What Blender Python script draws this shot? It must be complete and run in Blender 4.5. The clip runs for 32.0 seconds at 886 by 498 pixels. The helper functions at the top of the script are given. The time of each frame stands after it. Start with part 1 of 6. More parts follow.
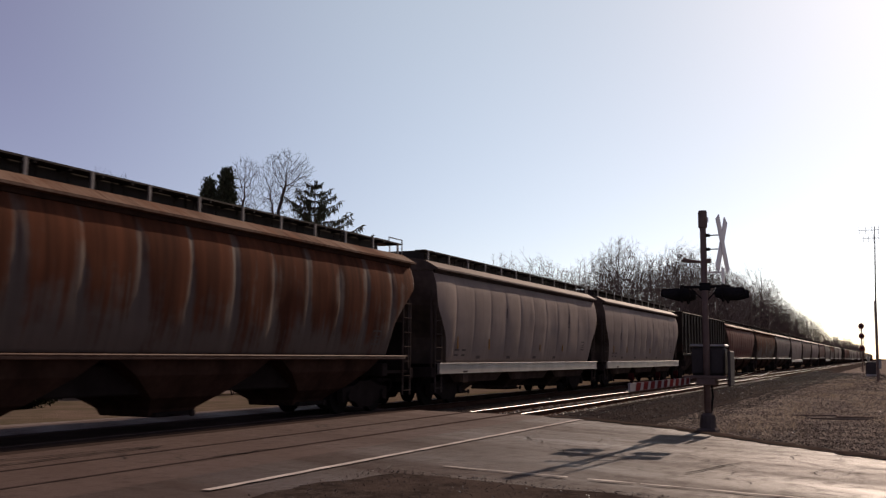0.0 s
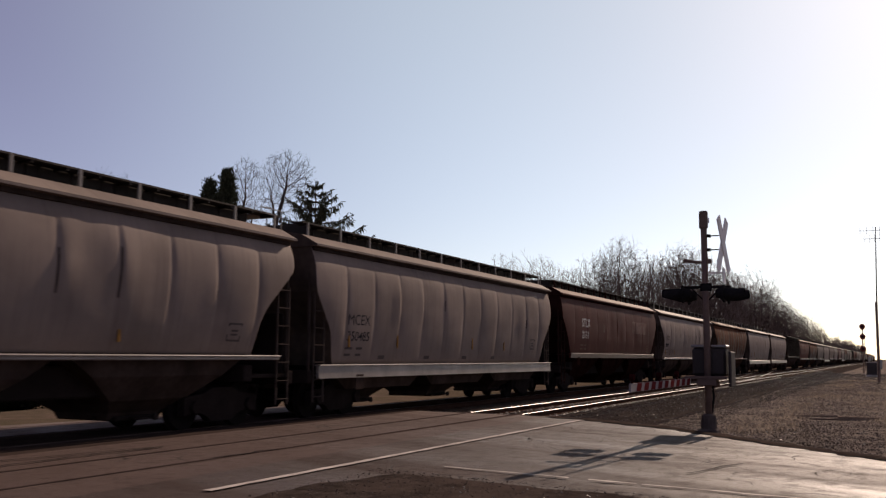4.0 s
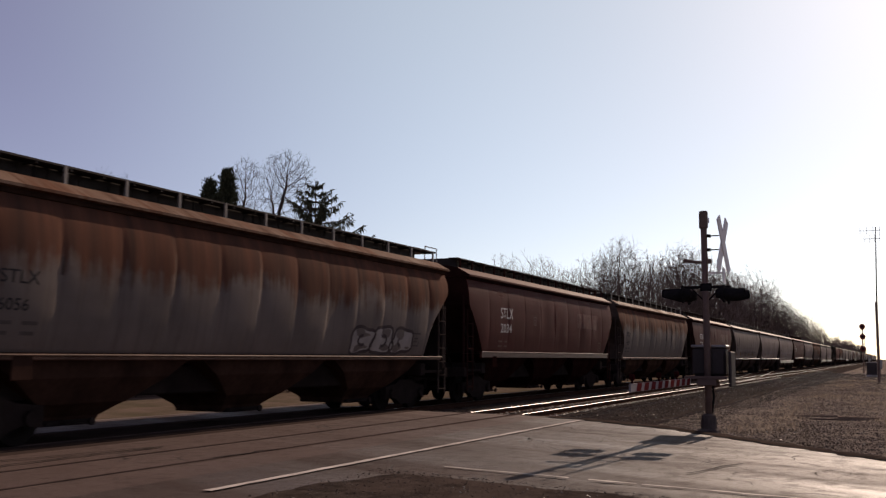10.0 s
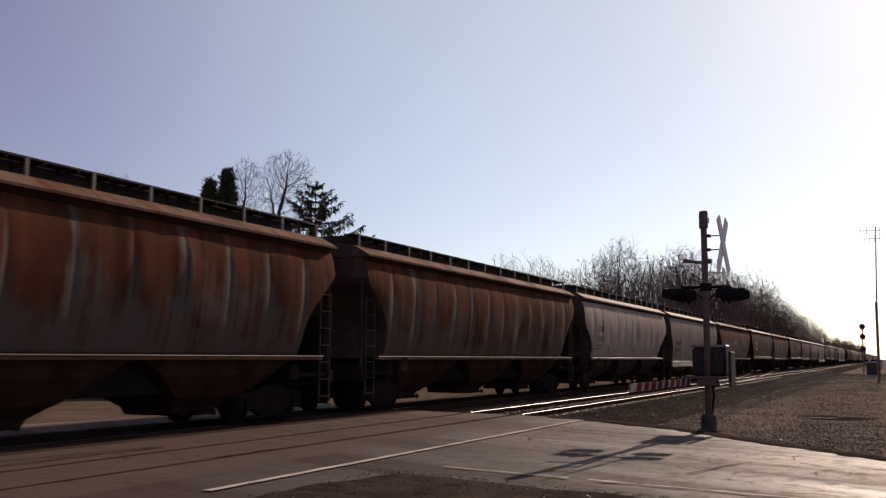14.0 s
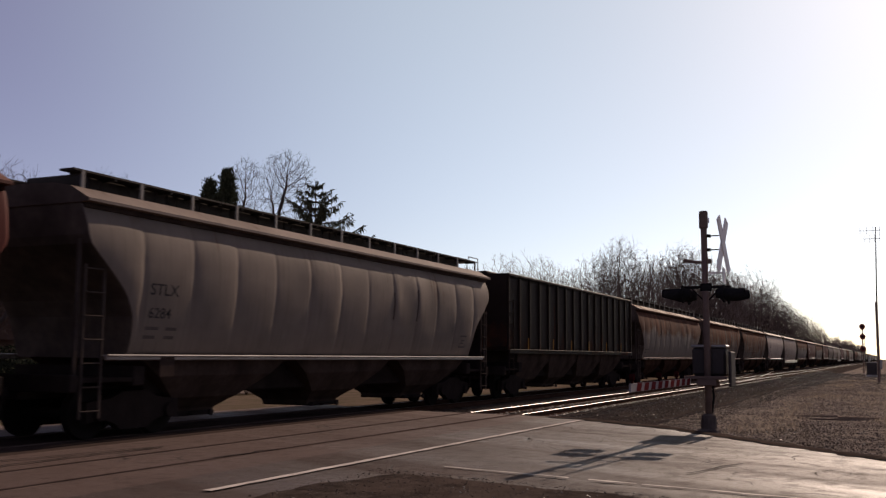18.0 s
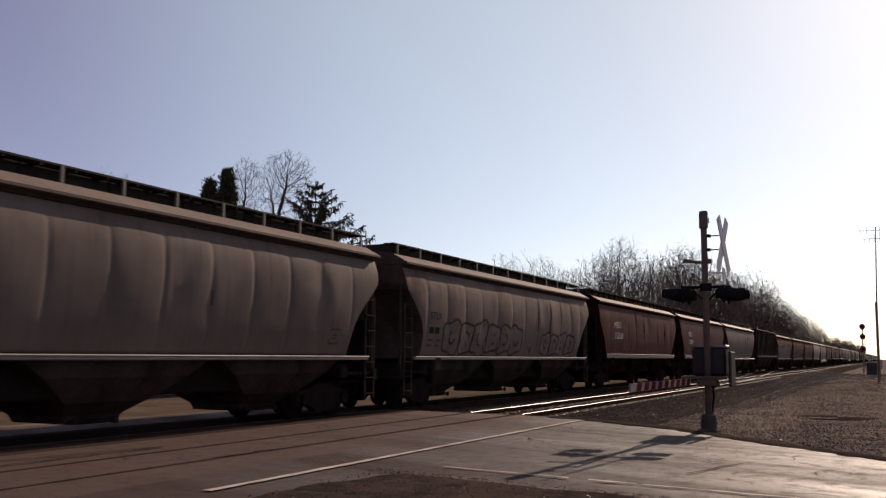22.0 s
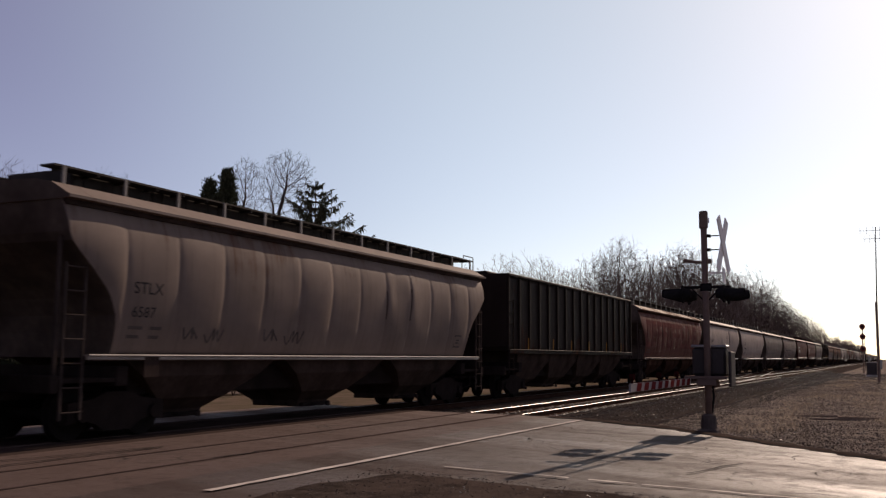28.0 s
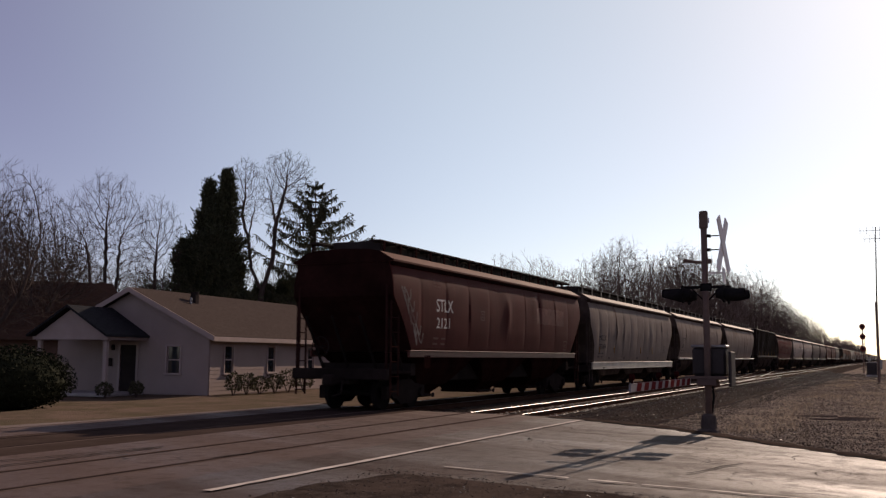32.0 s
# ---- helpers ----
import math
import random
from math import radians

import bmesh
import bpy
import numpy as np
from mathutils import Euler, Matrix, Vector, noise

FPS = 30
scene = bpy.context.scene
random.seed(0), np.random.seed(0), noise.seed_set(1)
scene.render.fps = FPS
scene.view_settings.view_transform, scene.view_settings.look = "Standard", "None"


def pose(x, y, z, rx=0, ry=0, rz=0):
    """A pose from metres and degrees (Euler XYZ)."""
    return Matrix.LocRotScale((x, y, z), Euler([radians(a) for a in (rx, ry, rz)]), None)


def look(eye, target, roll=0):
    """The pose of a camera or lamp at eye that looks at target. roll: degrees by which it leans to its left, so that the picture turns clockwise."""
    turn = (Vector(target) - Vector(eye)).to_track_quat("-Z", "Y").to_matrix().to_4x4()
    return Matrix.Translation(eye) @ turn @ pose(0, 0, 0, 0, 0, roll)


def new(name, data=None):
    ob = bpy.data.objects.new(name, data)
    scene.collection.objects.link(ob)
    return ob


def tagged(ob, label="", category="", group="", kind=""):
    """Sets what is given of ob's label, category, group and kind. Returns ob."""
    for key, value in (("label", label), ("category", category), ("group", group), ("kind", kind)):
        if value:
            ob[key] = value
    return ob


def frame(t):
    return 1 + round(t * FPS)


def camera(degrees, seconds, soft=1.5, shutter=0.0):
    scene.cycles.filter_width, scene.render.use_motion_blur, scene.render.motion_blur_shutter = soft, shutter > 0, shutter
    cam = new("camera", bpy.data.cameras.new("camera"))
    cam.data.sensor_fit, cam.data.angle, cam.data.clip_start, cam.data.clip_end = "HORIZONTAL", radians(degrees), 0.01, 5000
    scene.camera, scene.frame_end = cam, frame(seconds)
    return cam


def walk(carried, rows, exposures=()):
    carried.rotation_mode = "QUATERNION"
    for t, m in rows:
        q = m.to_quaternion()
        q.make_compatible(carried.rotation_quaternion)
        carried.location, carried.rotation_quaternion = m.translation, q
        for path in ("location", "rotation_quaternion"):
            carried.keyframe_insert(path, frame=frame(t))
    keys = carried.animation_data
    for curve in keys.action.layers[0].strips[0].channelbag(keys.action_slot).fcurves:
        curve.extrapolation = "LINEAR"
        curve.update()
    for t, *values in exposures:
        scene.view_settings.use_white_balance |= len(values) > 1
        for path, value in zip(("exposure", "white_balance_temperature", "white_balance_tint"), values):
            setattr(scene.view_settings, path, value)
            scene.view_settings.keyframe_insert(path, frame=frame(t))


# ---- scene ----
EYE = Vector((0.0, 0.0, 1.524))


def aim(turn, lift, roll):
    """The camera's pose: degrees to the left of the track's line, degrees up, and its lean."""
    a, b = radians(turn), radians(lift)
    way = Vector((math.cos(a) * math.cos(b), math.sin(a) * math.cos(b), math.sin(b)))
    return look(EYE, EYE + way, roll)


cam = camera(49.55, 32.0, soft=1.3, shutter=0.12)
walk(cam, [(0.0, aim(24.872, 6.323, 0.42)), (1.05, aim(24.872, 6.323, 0.42)), (1.45, aim(24.92, 6.356, 0.42)),
           (32.0, aim(24.92, 6.356, 0.42))], exposures=[(0.0, 0.02, 7050, 20), (32.0, 0.02, 7050, 20)])

# ---- light: low sun ahead, beyond the picture's corner ----
SUN = Vector((9.55, -0.85, 4.70)).normalized()
world = bpy.data.worlds.new("sky")
scene.world = world
world.use_nodes = True
wn = world.node_tree.nodes
sky = wn.new("ShaderNodeTexSky")
sky.sky_type, sky.sun_disc = "NISHITA", False
sky.sun_elevation = math.asin(SUN.z)
sky.sun_rotation = math.atan2(SUN.x, SUN.y)
sky.air_density, sky.dust_density, sky.ozone_density = 0.66, 0.34, 1.2
wn["Background"].inputs["Strength"].default_value = 0.121
# thin bright haze over the clear sky, thickest in the broad glow round the sun
clear = wn.new("ShaderNodeVectorMath")
clear.operation = "SCALE"
clear.inputs["Scale"].default_value = 0.60
world.node_tree.links.new(sky.outputs[0], clear.inputs[0])
where = wn.new("ShaderNodeTexCoord")
toward = wn.new("ShaderNodeVectorMath")
toward.operation = "DOT_PRODUCT"
toward.inputs[1].default_value = SUN
world.node_tree.links.new(where.outputs["Generated"], toward.inputs[0])
veil = wn.new("ShaderNodeMapRange")
veil.interpolation_type = "SMOOTHSTEP"
for key_, value_ in (("From Min", 0.58), ("From Max", 0.92), ("To Min", 0.0), ("To Max", 1.0)):
    veil.inputs[key_].default_value = value_
world.node_tree.links.new(toward.outputs["Value"], veil.inputs["Value"])
glow = wn.new("ShaderNodeMix")
glow.data_type = "RGBA"
glow.inputs["A"].default_value = (0.80, 0.53, 0.76, 1.0)
glow.inputs["B"].default_value = (2.20, 2.74, 2.62, 1.0)
world.node_tree.links.new(veil.outputs[0], glow.inputs["Factor"])
haze = wn.new("ShaderNodeVectorMath")
haze.operation = "ADD"
world.node_tree.links.new(glow.outputs["Result"], haze.inputs[0])
world.node_tree.links.new(clear.outputs[0], haze.inputs[1])
world.node_tree.links.new(haze.outputs[0], wn["Background"].inputs["Color"])
sun = new("sun", bpy.data.lights.new("sun", "SUN"))
sun.data.energy, sun.data.angle, sun.data.color = 5.0, radians(0.55), (1.0, 0.86, 0.70)
sun.matrix_world = look(Vector((0, 0, 60)), Vector((0, 0, 60)) - SUN)


# ---- materials ----
def mat(name, rough=0.7, metal=0.0):
    m = bpy.data.materials.new(name)
    m.use_nodes = True
    b = m.node_tree.nodes["Principled BSDF"]
    b.inputs["Roughness"].default_value, b.inputs["Metallic"].default_value = rough, metal
    b.inputs["Specular IOR Level"].default_value = 0.5 if metal > 0.5 else 0.0
    return m, m.node_tree, b


class Net:
    """A short hand for a material's nodes."""

    def __init__(self, name, rough=0.7, metal=0.0):
        self.m, self.t, self.b = mat(name, rough, metal)
        self.co = self.node("ShaderNodeTexCoord")

    def node(self, kind):
        return self.t.nodes.new(kind)

    def link(self, a, b):
        self.t.links.new(a, b)

    def put(self, socket, v):
        if hasattr(v, "is_output"):
            self.link(v, socket)
        else:
            socket.default_value = v

    def space(self, scale=(1, 1, 1), shift=None, turn=0.0):
        n = self.node("ShaderNodeMapping")
        n.inputs["Scale"].default_value = scale
        if turn:
            n.vector_type = "TEXTURE"
            n.inputs["Scale"].default_value = tuple(1 / q for q in scale)
            n.inputs["Rotation"].default_value = (0, 0, radians(turn))
        self.link(self.co.outputs["Object"], n.inputs["Vector"])
        if shift is not None:
            self.link(shift, n.inputs["Location"])
        return n.outputs[0]

    def noise(self, scale, detail=4.0, rough=0.55, at=None, out="Fac"):
        n = self.node("ShaderNodeTexNoise")
        n.inputs["Scale"].default_value, n.inputs["Detail"].default_value = scale, detail
        n.inputs["Roughness"].default_value = rough
        self.link(at or self.co.outputs["Object"], n.inputs["Vector"])
        return n.outputs[out]

    def ramp(self, v, a, b, low=0.0, high=1.0):
        n = self.node("ShaderNodeMapRange")
        n.inputs["From Min"].default_value, n.inputs["From Max"].default_value = a, b
        n.inputs["To Min"].default_value, n.inputs["To Max"].default_value = low, high
        self.link(v, n.inputs["Value"])
        return n.outputs[0]

    def mix(self, f, a, b, how="MIX"):
        n = self.node("ShaderNodeMix")
        n.data_type, n.blend_type = "RGBA", how
        self.put(n.inputs["Factor"], f)
        for s, v in ((n.inputs["A"], a), (n.inputs["B"], b)):
            self.put(s, v if hasattr(v, "is_output") else (*v, 1.0))
        return n.outputs["Result"]

    def calc(self, how, a, b):
        n = self.node("ShaderNodeMath")
        n.operation = how
        self.put(n.inputs[0], a)
        self.put(n.inputs[1], b)
        return n.outputs[0]

    def chance(self):
        return self.node("ShaderNodeObjectInfo").outputs["Random"]

    def done(self, colour, rough=None, bump=None, strength=0.3, depth=0.01):
        self.put(self.b.inputs["Base Color"], colour if hasattr(colour, "is_output") else (*colour, 1.0))
        if rough is not None:
            self.put(self.b.inputs["Roughness"], rough)
        if bump is not None:
            n = self.node("ShaderNodeBump")
            n.inputs["Strength"].default_value, n.inputs["Distance"].default_value = strength, depth
            self.link(bump, n.inputs["Height"])
            self.link(n.outputs[0], self.b.inputs["Normal"])
        return self.m


def plain(name, colour, rough=0.6, metal=0.0, grain=20.0, vary=0.25, bump=0.15, depth=0.004):
    """Paint, wood or metal with uneven tone at two scales and a fine grain."""
    n = Net(name, rough, metal)
    big, fine = n.noise(1.3, 3), n.noise(grain, 5)
    dark = tuple(c * (1 - vary) for c in colour)
    light = tuple(min(1, c * (1 + vary)) for c in colour)
    c = n.mix(n.ramp(big, 0.3, 0.7), dark, light)
    c = n.mix(n.ramp(fine, 0.35, 0.75, 0.0, 0.5), c, dark)
    return n.done(c, n.ramp(fine, 0.2, 0.8, max(0.05, rough - 0.1), min(1, rough + 0.12)), fine, bump, depth)


def car_paint(name, base, rust=0.1, top_rust=0.0, streak=(0.5, 0.42, 0.36), streaks=0.25, rough=0.66,
              rust_low=(0.044, 0.0165, 0.0095), rust_high=(0.120, 0.042, 0.021), seam=None):
    """Weathered railcar paint: grime in vertical runs, rust blooms, rust that creeps down from the roof."""
    n = Net(name, rough)
    n.b.inputs["Specular IOR Level"].default_value = 0.014
    me = n.chance()
    comb = n.node("ShaderNodeCombineXYZ")
    for i, k in enumerate((37.0, 11.0, 23.0)):
        n.link(n.calc("MULTIPLY", me, k), comb.inputs[i])
    runs = n.noise(1.0, 5, 0.6, n.space((2.6, 0.3, 0.16), comb.outputs[0]))
    thin = n.noise(1.0, 6, 0.6, n.space((9.0, 1.0, 0.5), comb.outputs[0]))
    blotch = n.noise(1.0, 6, 0.62, n.space((0.55, 0.5, 0.7), comb.outputs[0]))
    fine = n.noise(28.0, 5)
    c = n.mix(n.ramp(blotch, 0.35, 0.7, 0.0, 0.6), base, tuple(v * 0.55 for v in base))
    c = n.mix(n.ramp(thin, 0.5, 0.75, 0.0, 0.5), c, tuple(v * 0.55 for v in base))
    c = n.mix(n.ramp(runs, 0.58, 0.72, 0.0, streaks), c, streak)
    sep = n.node("ShaderNodeSeparateXYZ")
    n.link(n.co.outputs["Object"], sep.inputs[0])
    up = n.ramp(sep.outputs["Z"], 1.6, 4.2, -0.25, 0.25)
    want = n.calc("ADD", n.calc("ADD", n.calc("MULTIPLY", blotch, 0.6), n.calc("MULTIPLY", thin, 0.4)),
                  n.calc("MULTIPLY", up, top_rust))
    if seam:
        # the paint holds along the panel seams and runs pale there
        half, pitch = seam
        u = n.calc("FRACT", n.calc("ADD", n.calc("DIVIDE", n.calc("ADD", sep.outputs["X"], half), pitch), n.calc("MULTIPLY", n.calc("SUBTRACT", runs, 0.5), 0.25)), 0.0)
        edge = n.ramp(n.calc("ABSOLUTE", n.calc("SUBTRACT", u, 0.5), 0.0), 0.30, 0.49)
        want = n.calc("SUBTRACT", want, n.calc("MULTIPLY", edge, 0.20))
        c = n.mix(n.calc("MULTIPLY", edge, n.calc("MULTIPLY", n.ramp(thin, 0.46, 0.64, 0.0, 0.5), n.ramp(blotch, 0.4, 0.6, 0.2, 1.0))), c, streak)
    rusty = n.ramp(want, 0.66 - 0.48 * rust, 0.80 - 0.48 * rust)
    tone = n.mix(n.ramp(runs, 0.35, 0.65), rust_low, rust_high)
    c = n.mix(n.calc("MULTIPLY", rusty, min(1.0, 0.55 + rust * 0.6)), c, tone)
    low = n.ramp(sep.outputs["Z"], 1.9, 0.7, 0.0, 0.6)
    c = n.mix(n.calc("MULTIPLY", low, n.ramp(fine, 0.2, 0.7)), c, (0.045, 0.036, 0.03))
    r = n.ramp(n.calc("ADD", rusty, n.calc("MULTIPLY", fine, 0.3)), 0.0, 1.2, rough - 0.08, 0.9)
    return n.done(c, r, n.calc("ADD", fine, n.calc("MULTIPLY", rusty, 0.7)), 0.18, 0.006)


GREY = car_paint("paint_pale_grey", (0.2303, 0.1778, 0.1526), 0.03, 0.2, (0.25, 0.205, 0.180))
GREY_PALE = car_paint("paint_light_grey", (0.3438, 0.2726, 0.2336), 0.02, 0.2, (0.30, 0.25, 0.22))
GREY_DIM = car_paint("paint_grey_grimy", (0.1733, 0.1346, 0.1161), 0.10, 0.3, (0.22, 0.175, 0.135))
GREY_WARM = car_paint("paint_grey_warm", (0.1930, 0.1465, 0.1223), 0.14, 0.4, (0.22, 0.165, 0.12))
GREY_OLIVE = car_paint("paint_grey_olive", (0.1785, 0.1422, 0.1197), 0.10, 0.3, (0.19, 0.16, 0.12))
RED = car_paint("paint_oxide_red", (0.0727, 0.0208, 0.0177), 0.05, 0.1, (0.12, 0.045, 0.035), 0.3, 0.6)
RED_DULL = car_paint("paint_oxide_red_faded", (0.0821, 0.0244, 0.0206), 0.06, 0.2, (0.14, 0.055, 0.042), 0.35, 0.62)
RUST = car_paint("paint_rusted", (0.1099, 0.0828, 0.0696), 0.68, 0.7, (0.14, 0.112, 0.092), 0.4, seam=(8.95, 17.9 / 13))
RUST_TOP = car_paint("paint_rusted_top", (0.1581, 0.1272, 0.1104), 0.46, 1.9, (0.20, 0.155, 0.115), 0.35)
RUST_RED = car_paint("paint_rusted_red", (0.1045, 0.0372, 0.0300), 0.32, 0.3, (0.19, 0.095, 0.07), 0.5, seam=(9.25, 18.5 / 14))
BLACK_CAR = car_paint("paint_black_hopper", (0.0255, 0.0180, 0.0154), 0.20, -0.2, (0.045, 0.034, 0.027), 0.5, 0.6)
# dust-coated roofs; grimy hoppers, also darkened for the shade beneath the bodies
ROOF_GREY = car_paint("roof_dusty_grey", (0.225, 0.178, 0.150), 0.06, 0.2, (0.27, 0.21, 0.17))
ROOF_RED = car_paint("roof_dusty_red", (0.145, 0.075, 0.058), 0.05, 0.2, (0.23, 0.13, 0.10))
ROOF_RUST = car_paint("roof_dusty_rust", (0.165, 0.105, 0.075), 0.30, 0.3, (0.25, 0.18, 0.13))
HOPPER_GREY = plain("hopper_grime_shade_grey", (0.0467, 0.0324, 0.0271), 0.85, vary=0.4, grain=9)
# end sheets: colour darkened for the shade the wagon ends lie in
END_GREY = plain("end_sheet_shaded_grey", (0.082, 0.062, 0.052), 0.85, vary=0.4, grain=7)
END_RED = plain("end_sheet_shaded_red", (0.026, 0.0105, 0.0090), 0.85, vary=0.4, grain=7)
HOPPER_RED = plain("hopper_grime_shade_red", (0.0182, 0.0070, 0.0058), 0.85, vary=0.4, grain=9)
HOPPER_RUST = plain("hopper_grime_shade_rust", (0.0425, 0.0229, 0.0168), 0.85, vary=0.4, grain=9)
SILL_RED = plain("sill_red", (0.095, 0.034, 0.026), 0.4)
SILL_GREY = plain("sill_grey", (0.25, 0.21, 0.185), 0.4)
SILL_RUST = plain("sill_rusty", (0.115, 0.062, 0.042), 0.6, vary=0.4)
for sill_, shine_ in ((SILL_RED, 0.07), (SILL_GREY, 0.18), (SILL_RUST, 0.10)):
    sill_.node_tree.nodes["Principled BSDF"].inputs["Specular IOR Level"].default_value = shine_
UNDER = plain("underframe_grime", (0.0240, 0.0180, 0.0162), 0.85, vary=0.35)
STEEL = plain("wheel_steel", (0.0168, 0.0140, 0.0126), 0.75, 0.2, vary=0.3)
TREAD = plain("wheel_tread_worn", (0.016, 0.013, 0.012), 0.7, 0.0, vary=0.1)
LADDER = plain("ladder_steel_pale", (0.060, 0.046, 0.040), 0.45, vary=0.4)
LADDER_RED = plain("ladder_steel_red", (0.034, 0.015, 0.013), 0.5, vary=0.3)
GRATE = plain("running_board_steel", (0.045, 0.038, 0.034), 0.6, 0.4, vary=0.3)
POST = plain("roof_post_galvanised", (0.20, 0.18, 0.165), 0.5, 0.3, vary=0.2)
WHITE_TEXT = plain("lettering_white", (0.55, 0.52, 0.49), 0.6, vary=0.12)
BLACK_TEXT = plain("lettering_black", (0.035, 0.033, 0.032), 0.6, vary=0.2)
FADED_INK = plain("stencil_faded_dark", (0.090, 0.075, 0.067), 0.7)
FADED_PALE = plain("stencil_faded_pale", (0.125, 0.075, 0.065), 0.7)
SPRAY_PALE = plain("spray_pale", (0.30, 0.265, 0.24), 0.5, vary=0.2)
SPRAY_DARK = plain("spray_dark", (0.075, 0.060, 0.056), 0.5, vary=0.3)
SPRAY_PINK = plain("spray_faded_pink", (0.118, 0.050, 0.044), 0.6, vary=0.3)
SPRAY_FAINT = plain("spray_faint", (0.15, 0.105, 0.095), 0.6, vary=0.3)
SMEAR = plain("rubbed_paint", (0.094, 0.036, 0.031), 0.55, vary=0.35, grain=6)
SMEAR.node_tree.nodes["Principled BSDF"].inputs["Specular IOR Level"].default_value = 0.02
SPRAY_FAT = plain("spray_bone", (0.215, 0.168, 0.142), 0.6, vary=0.2)
SPRAY_DUST = plain("spray_dusty_grey", (0.20, 0.175, 0.155), 0.6, vary=0.3)
YELLOW_MARK = plain("mark_ochre", (0.22, 0.115, 0.035), 0.6)


def road_surface(name="asphalt_worn", shine=(0.04, 0.22), base=((0.037, 0.0222, 0.0186), (0.056, 0.0342, 0.0288)), pale=(0.068, 0.0440, 0.0370)):
    """Old asphalt: polished wheel paths, dark blots, loose grit and cracks."""
    n = Net(name, 0.8)
    lanes = n.noise(1.0, 3, 0.5, n.space((0.045, 0.60, 1), None, 67))
    fray = n.noise(1.0, 5, 0.6, n.space((0.30, 1.5, 1), None, 67))
    worn = n.calc("ADD", n.calc("MULTIPLY", lanes, 0.75), n.calc("MULTIPLY", fray, 0.25))
    n.put(n.b.inputs["Specular IOR Level"], n.ramp(worn, 0.38, 0.66, *shine))
    patch, grit, spot = n.noise(0.35, 5, 0.6), n.noise(70, 4, 0.7), n.noise(3.2, 6, 0.65)
    c = n.mix(n.ramp(patch, 0.35, 0.65), *base)
    c = n.mix(n.ramp(worn, 0.42, 0.66, 0.0, 0.5), c, pale)
    c = n.mix(n.ramp(spot, 0.54, 0.70, 0.0, 0.55), c, tuple(v * 0.55 for v in base[0]))
    c = n.mix(n.ramp(n.noise(11.0, 5, 0.7), 0.52, 0.72, 0.0, 0.5), c, tuple(v * 0.62 for v in base[0]))
    c = n.mix(n.ramp(grit, 0.35, 0.8, 0.0, 0.5), c, tuple(v * 0.8 for v in base[0]))
    v = n.node("ShaderNodeTexVoronoi")
    v.feature = "DISTANCE_TO_EDGE"
    v.inputs["Scale"].default_value = 0.42
    bent = n.mix(0.25, n.co.outputs["Object"], n.noise(1.6, 5, out="Color"))
    n.link(bent, v.inputs["Vector"])
    crack = n.calc("MULTIPLY", n.ramp(v.outputs["Distance"], 0.0, 0.010, 1.0, 0.0), n.ramp(n.noise(0.5, 3), 0.5, 0.62))
    c = n.mix(n.calc("MULTIPLY", crack, 0.8), c, (0.022, 0.019, 0.018))
    h = n.calc("SUBTRACT", n.calc("ADD", grit, n.calc("MULTIPLY", spot, 0.6)), n.calc("MULTIPLY", crack, 1.5))
    return n.done(c, n.calc("ADD", n.ramp(worn, 0.36, 0.66, 0.74, 0.46), n.ramp(spot, 0.5, 0.68, 0.0, 0.2)), h, 0.55, 0.012)


def ground_surface():
    n = Net("dead_grass_and_gravel", 0.95)
    big, mid, fine = n.noise(0.10, 5, 0.6), n.noise(0.8, 5, 0.65), n.noise(22, 5, 0.7)
    c = n.mix(n.ramp(mid, 0.35, 0.65), (0.085, 0.069, 0.061), (0.27, 0.222, 0.195))
    c = n.mix(n.ramp(big, 0.46, 0.58, 0.0, 0.7), c, (0.25, 0.20, 0.165))
    c = n.mix(n.ramp(fine, 0.42, 0.7, 0.0, 0.6), c, (0.10, 0.08, 0.062))
    bits = n.noise(9.0, 5, 0.75)
    c = n.mix(n.ramp(bits, 0.56, 0.61, 0.0, 0.85), c, (0.36, 0.305, 0.265))
    c = n.mix(n.ramp(bits, 0.44, 0.36, 0.0, 0.8), c, (0.020, 0.015, 0.013))
    return n.done(c, 0.95, n.calc("ADD", n.calc("ADD", fine, mid), n.calc("MULTIPLY", bits, 1.5)), 1.0, 0.10)


def grass_surface():
    n = Net("winter_lawn", 0.95)
    mid, fine = n.noise(0.7, 5, 0.65), n.noise(26, 5, 0.7)
    c = n.mix(n.ramp(mid, 0.38, 0.62), (0.150, 0.105, 0.082), (0.095, 0.075, 0.050))
    c = n.mix(n.ramp(fine, 0.42, 0.7, 0.0, 0.6), c, (0.045, 0.036, 0.022))
    return n.done(c, 0.95, n.calc("ADD", fine, mid), 0.8, 0.04)


def blade_surface():
    """Dry grass lets the low sun through."""
    n = Net("dry_grass_blade", 0.9)
    isl = n.node("ShaderNodeNewGeometry").outputs["Random Per Island"]
    c = n.mix(isl, (0.13, 0.102, 0.082), (0.30, 0.245, 0.20))
    n.done(c, 0.9)
    thin, both = n.node("ShaderNodeBsdfTranslucent"), n.node("ShaderNodeMixShader")
    n.link(c, thin.inputs["Color"])
    both.inputs[0].default_value = 0.45
    n.link(n.b.outputs[0], both.inputs[1])
    n.link(thin.outputs[0], both.inputs[2])
    n.link(both.outputs[0], n.t.nodes["Material Output"].inputs["Surface"])
    return n.m


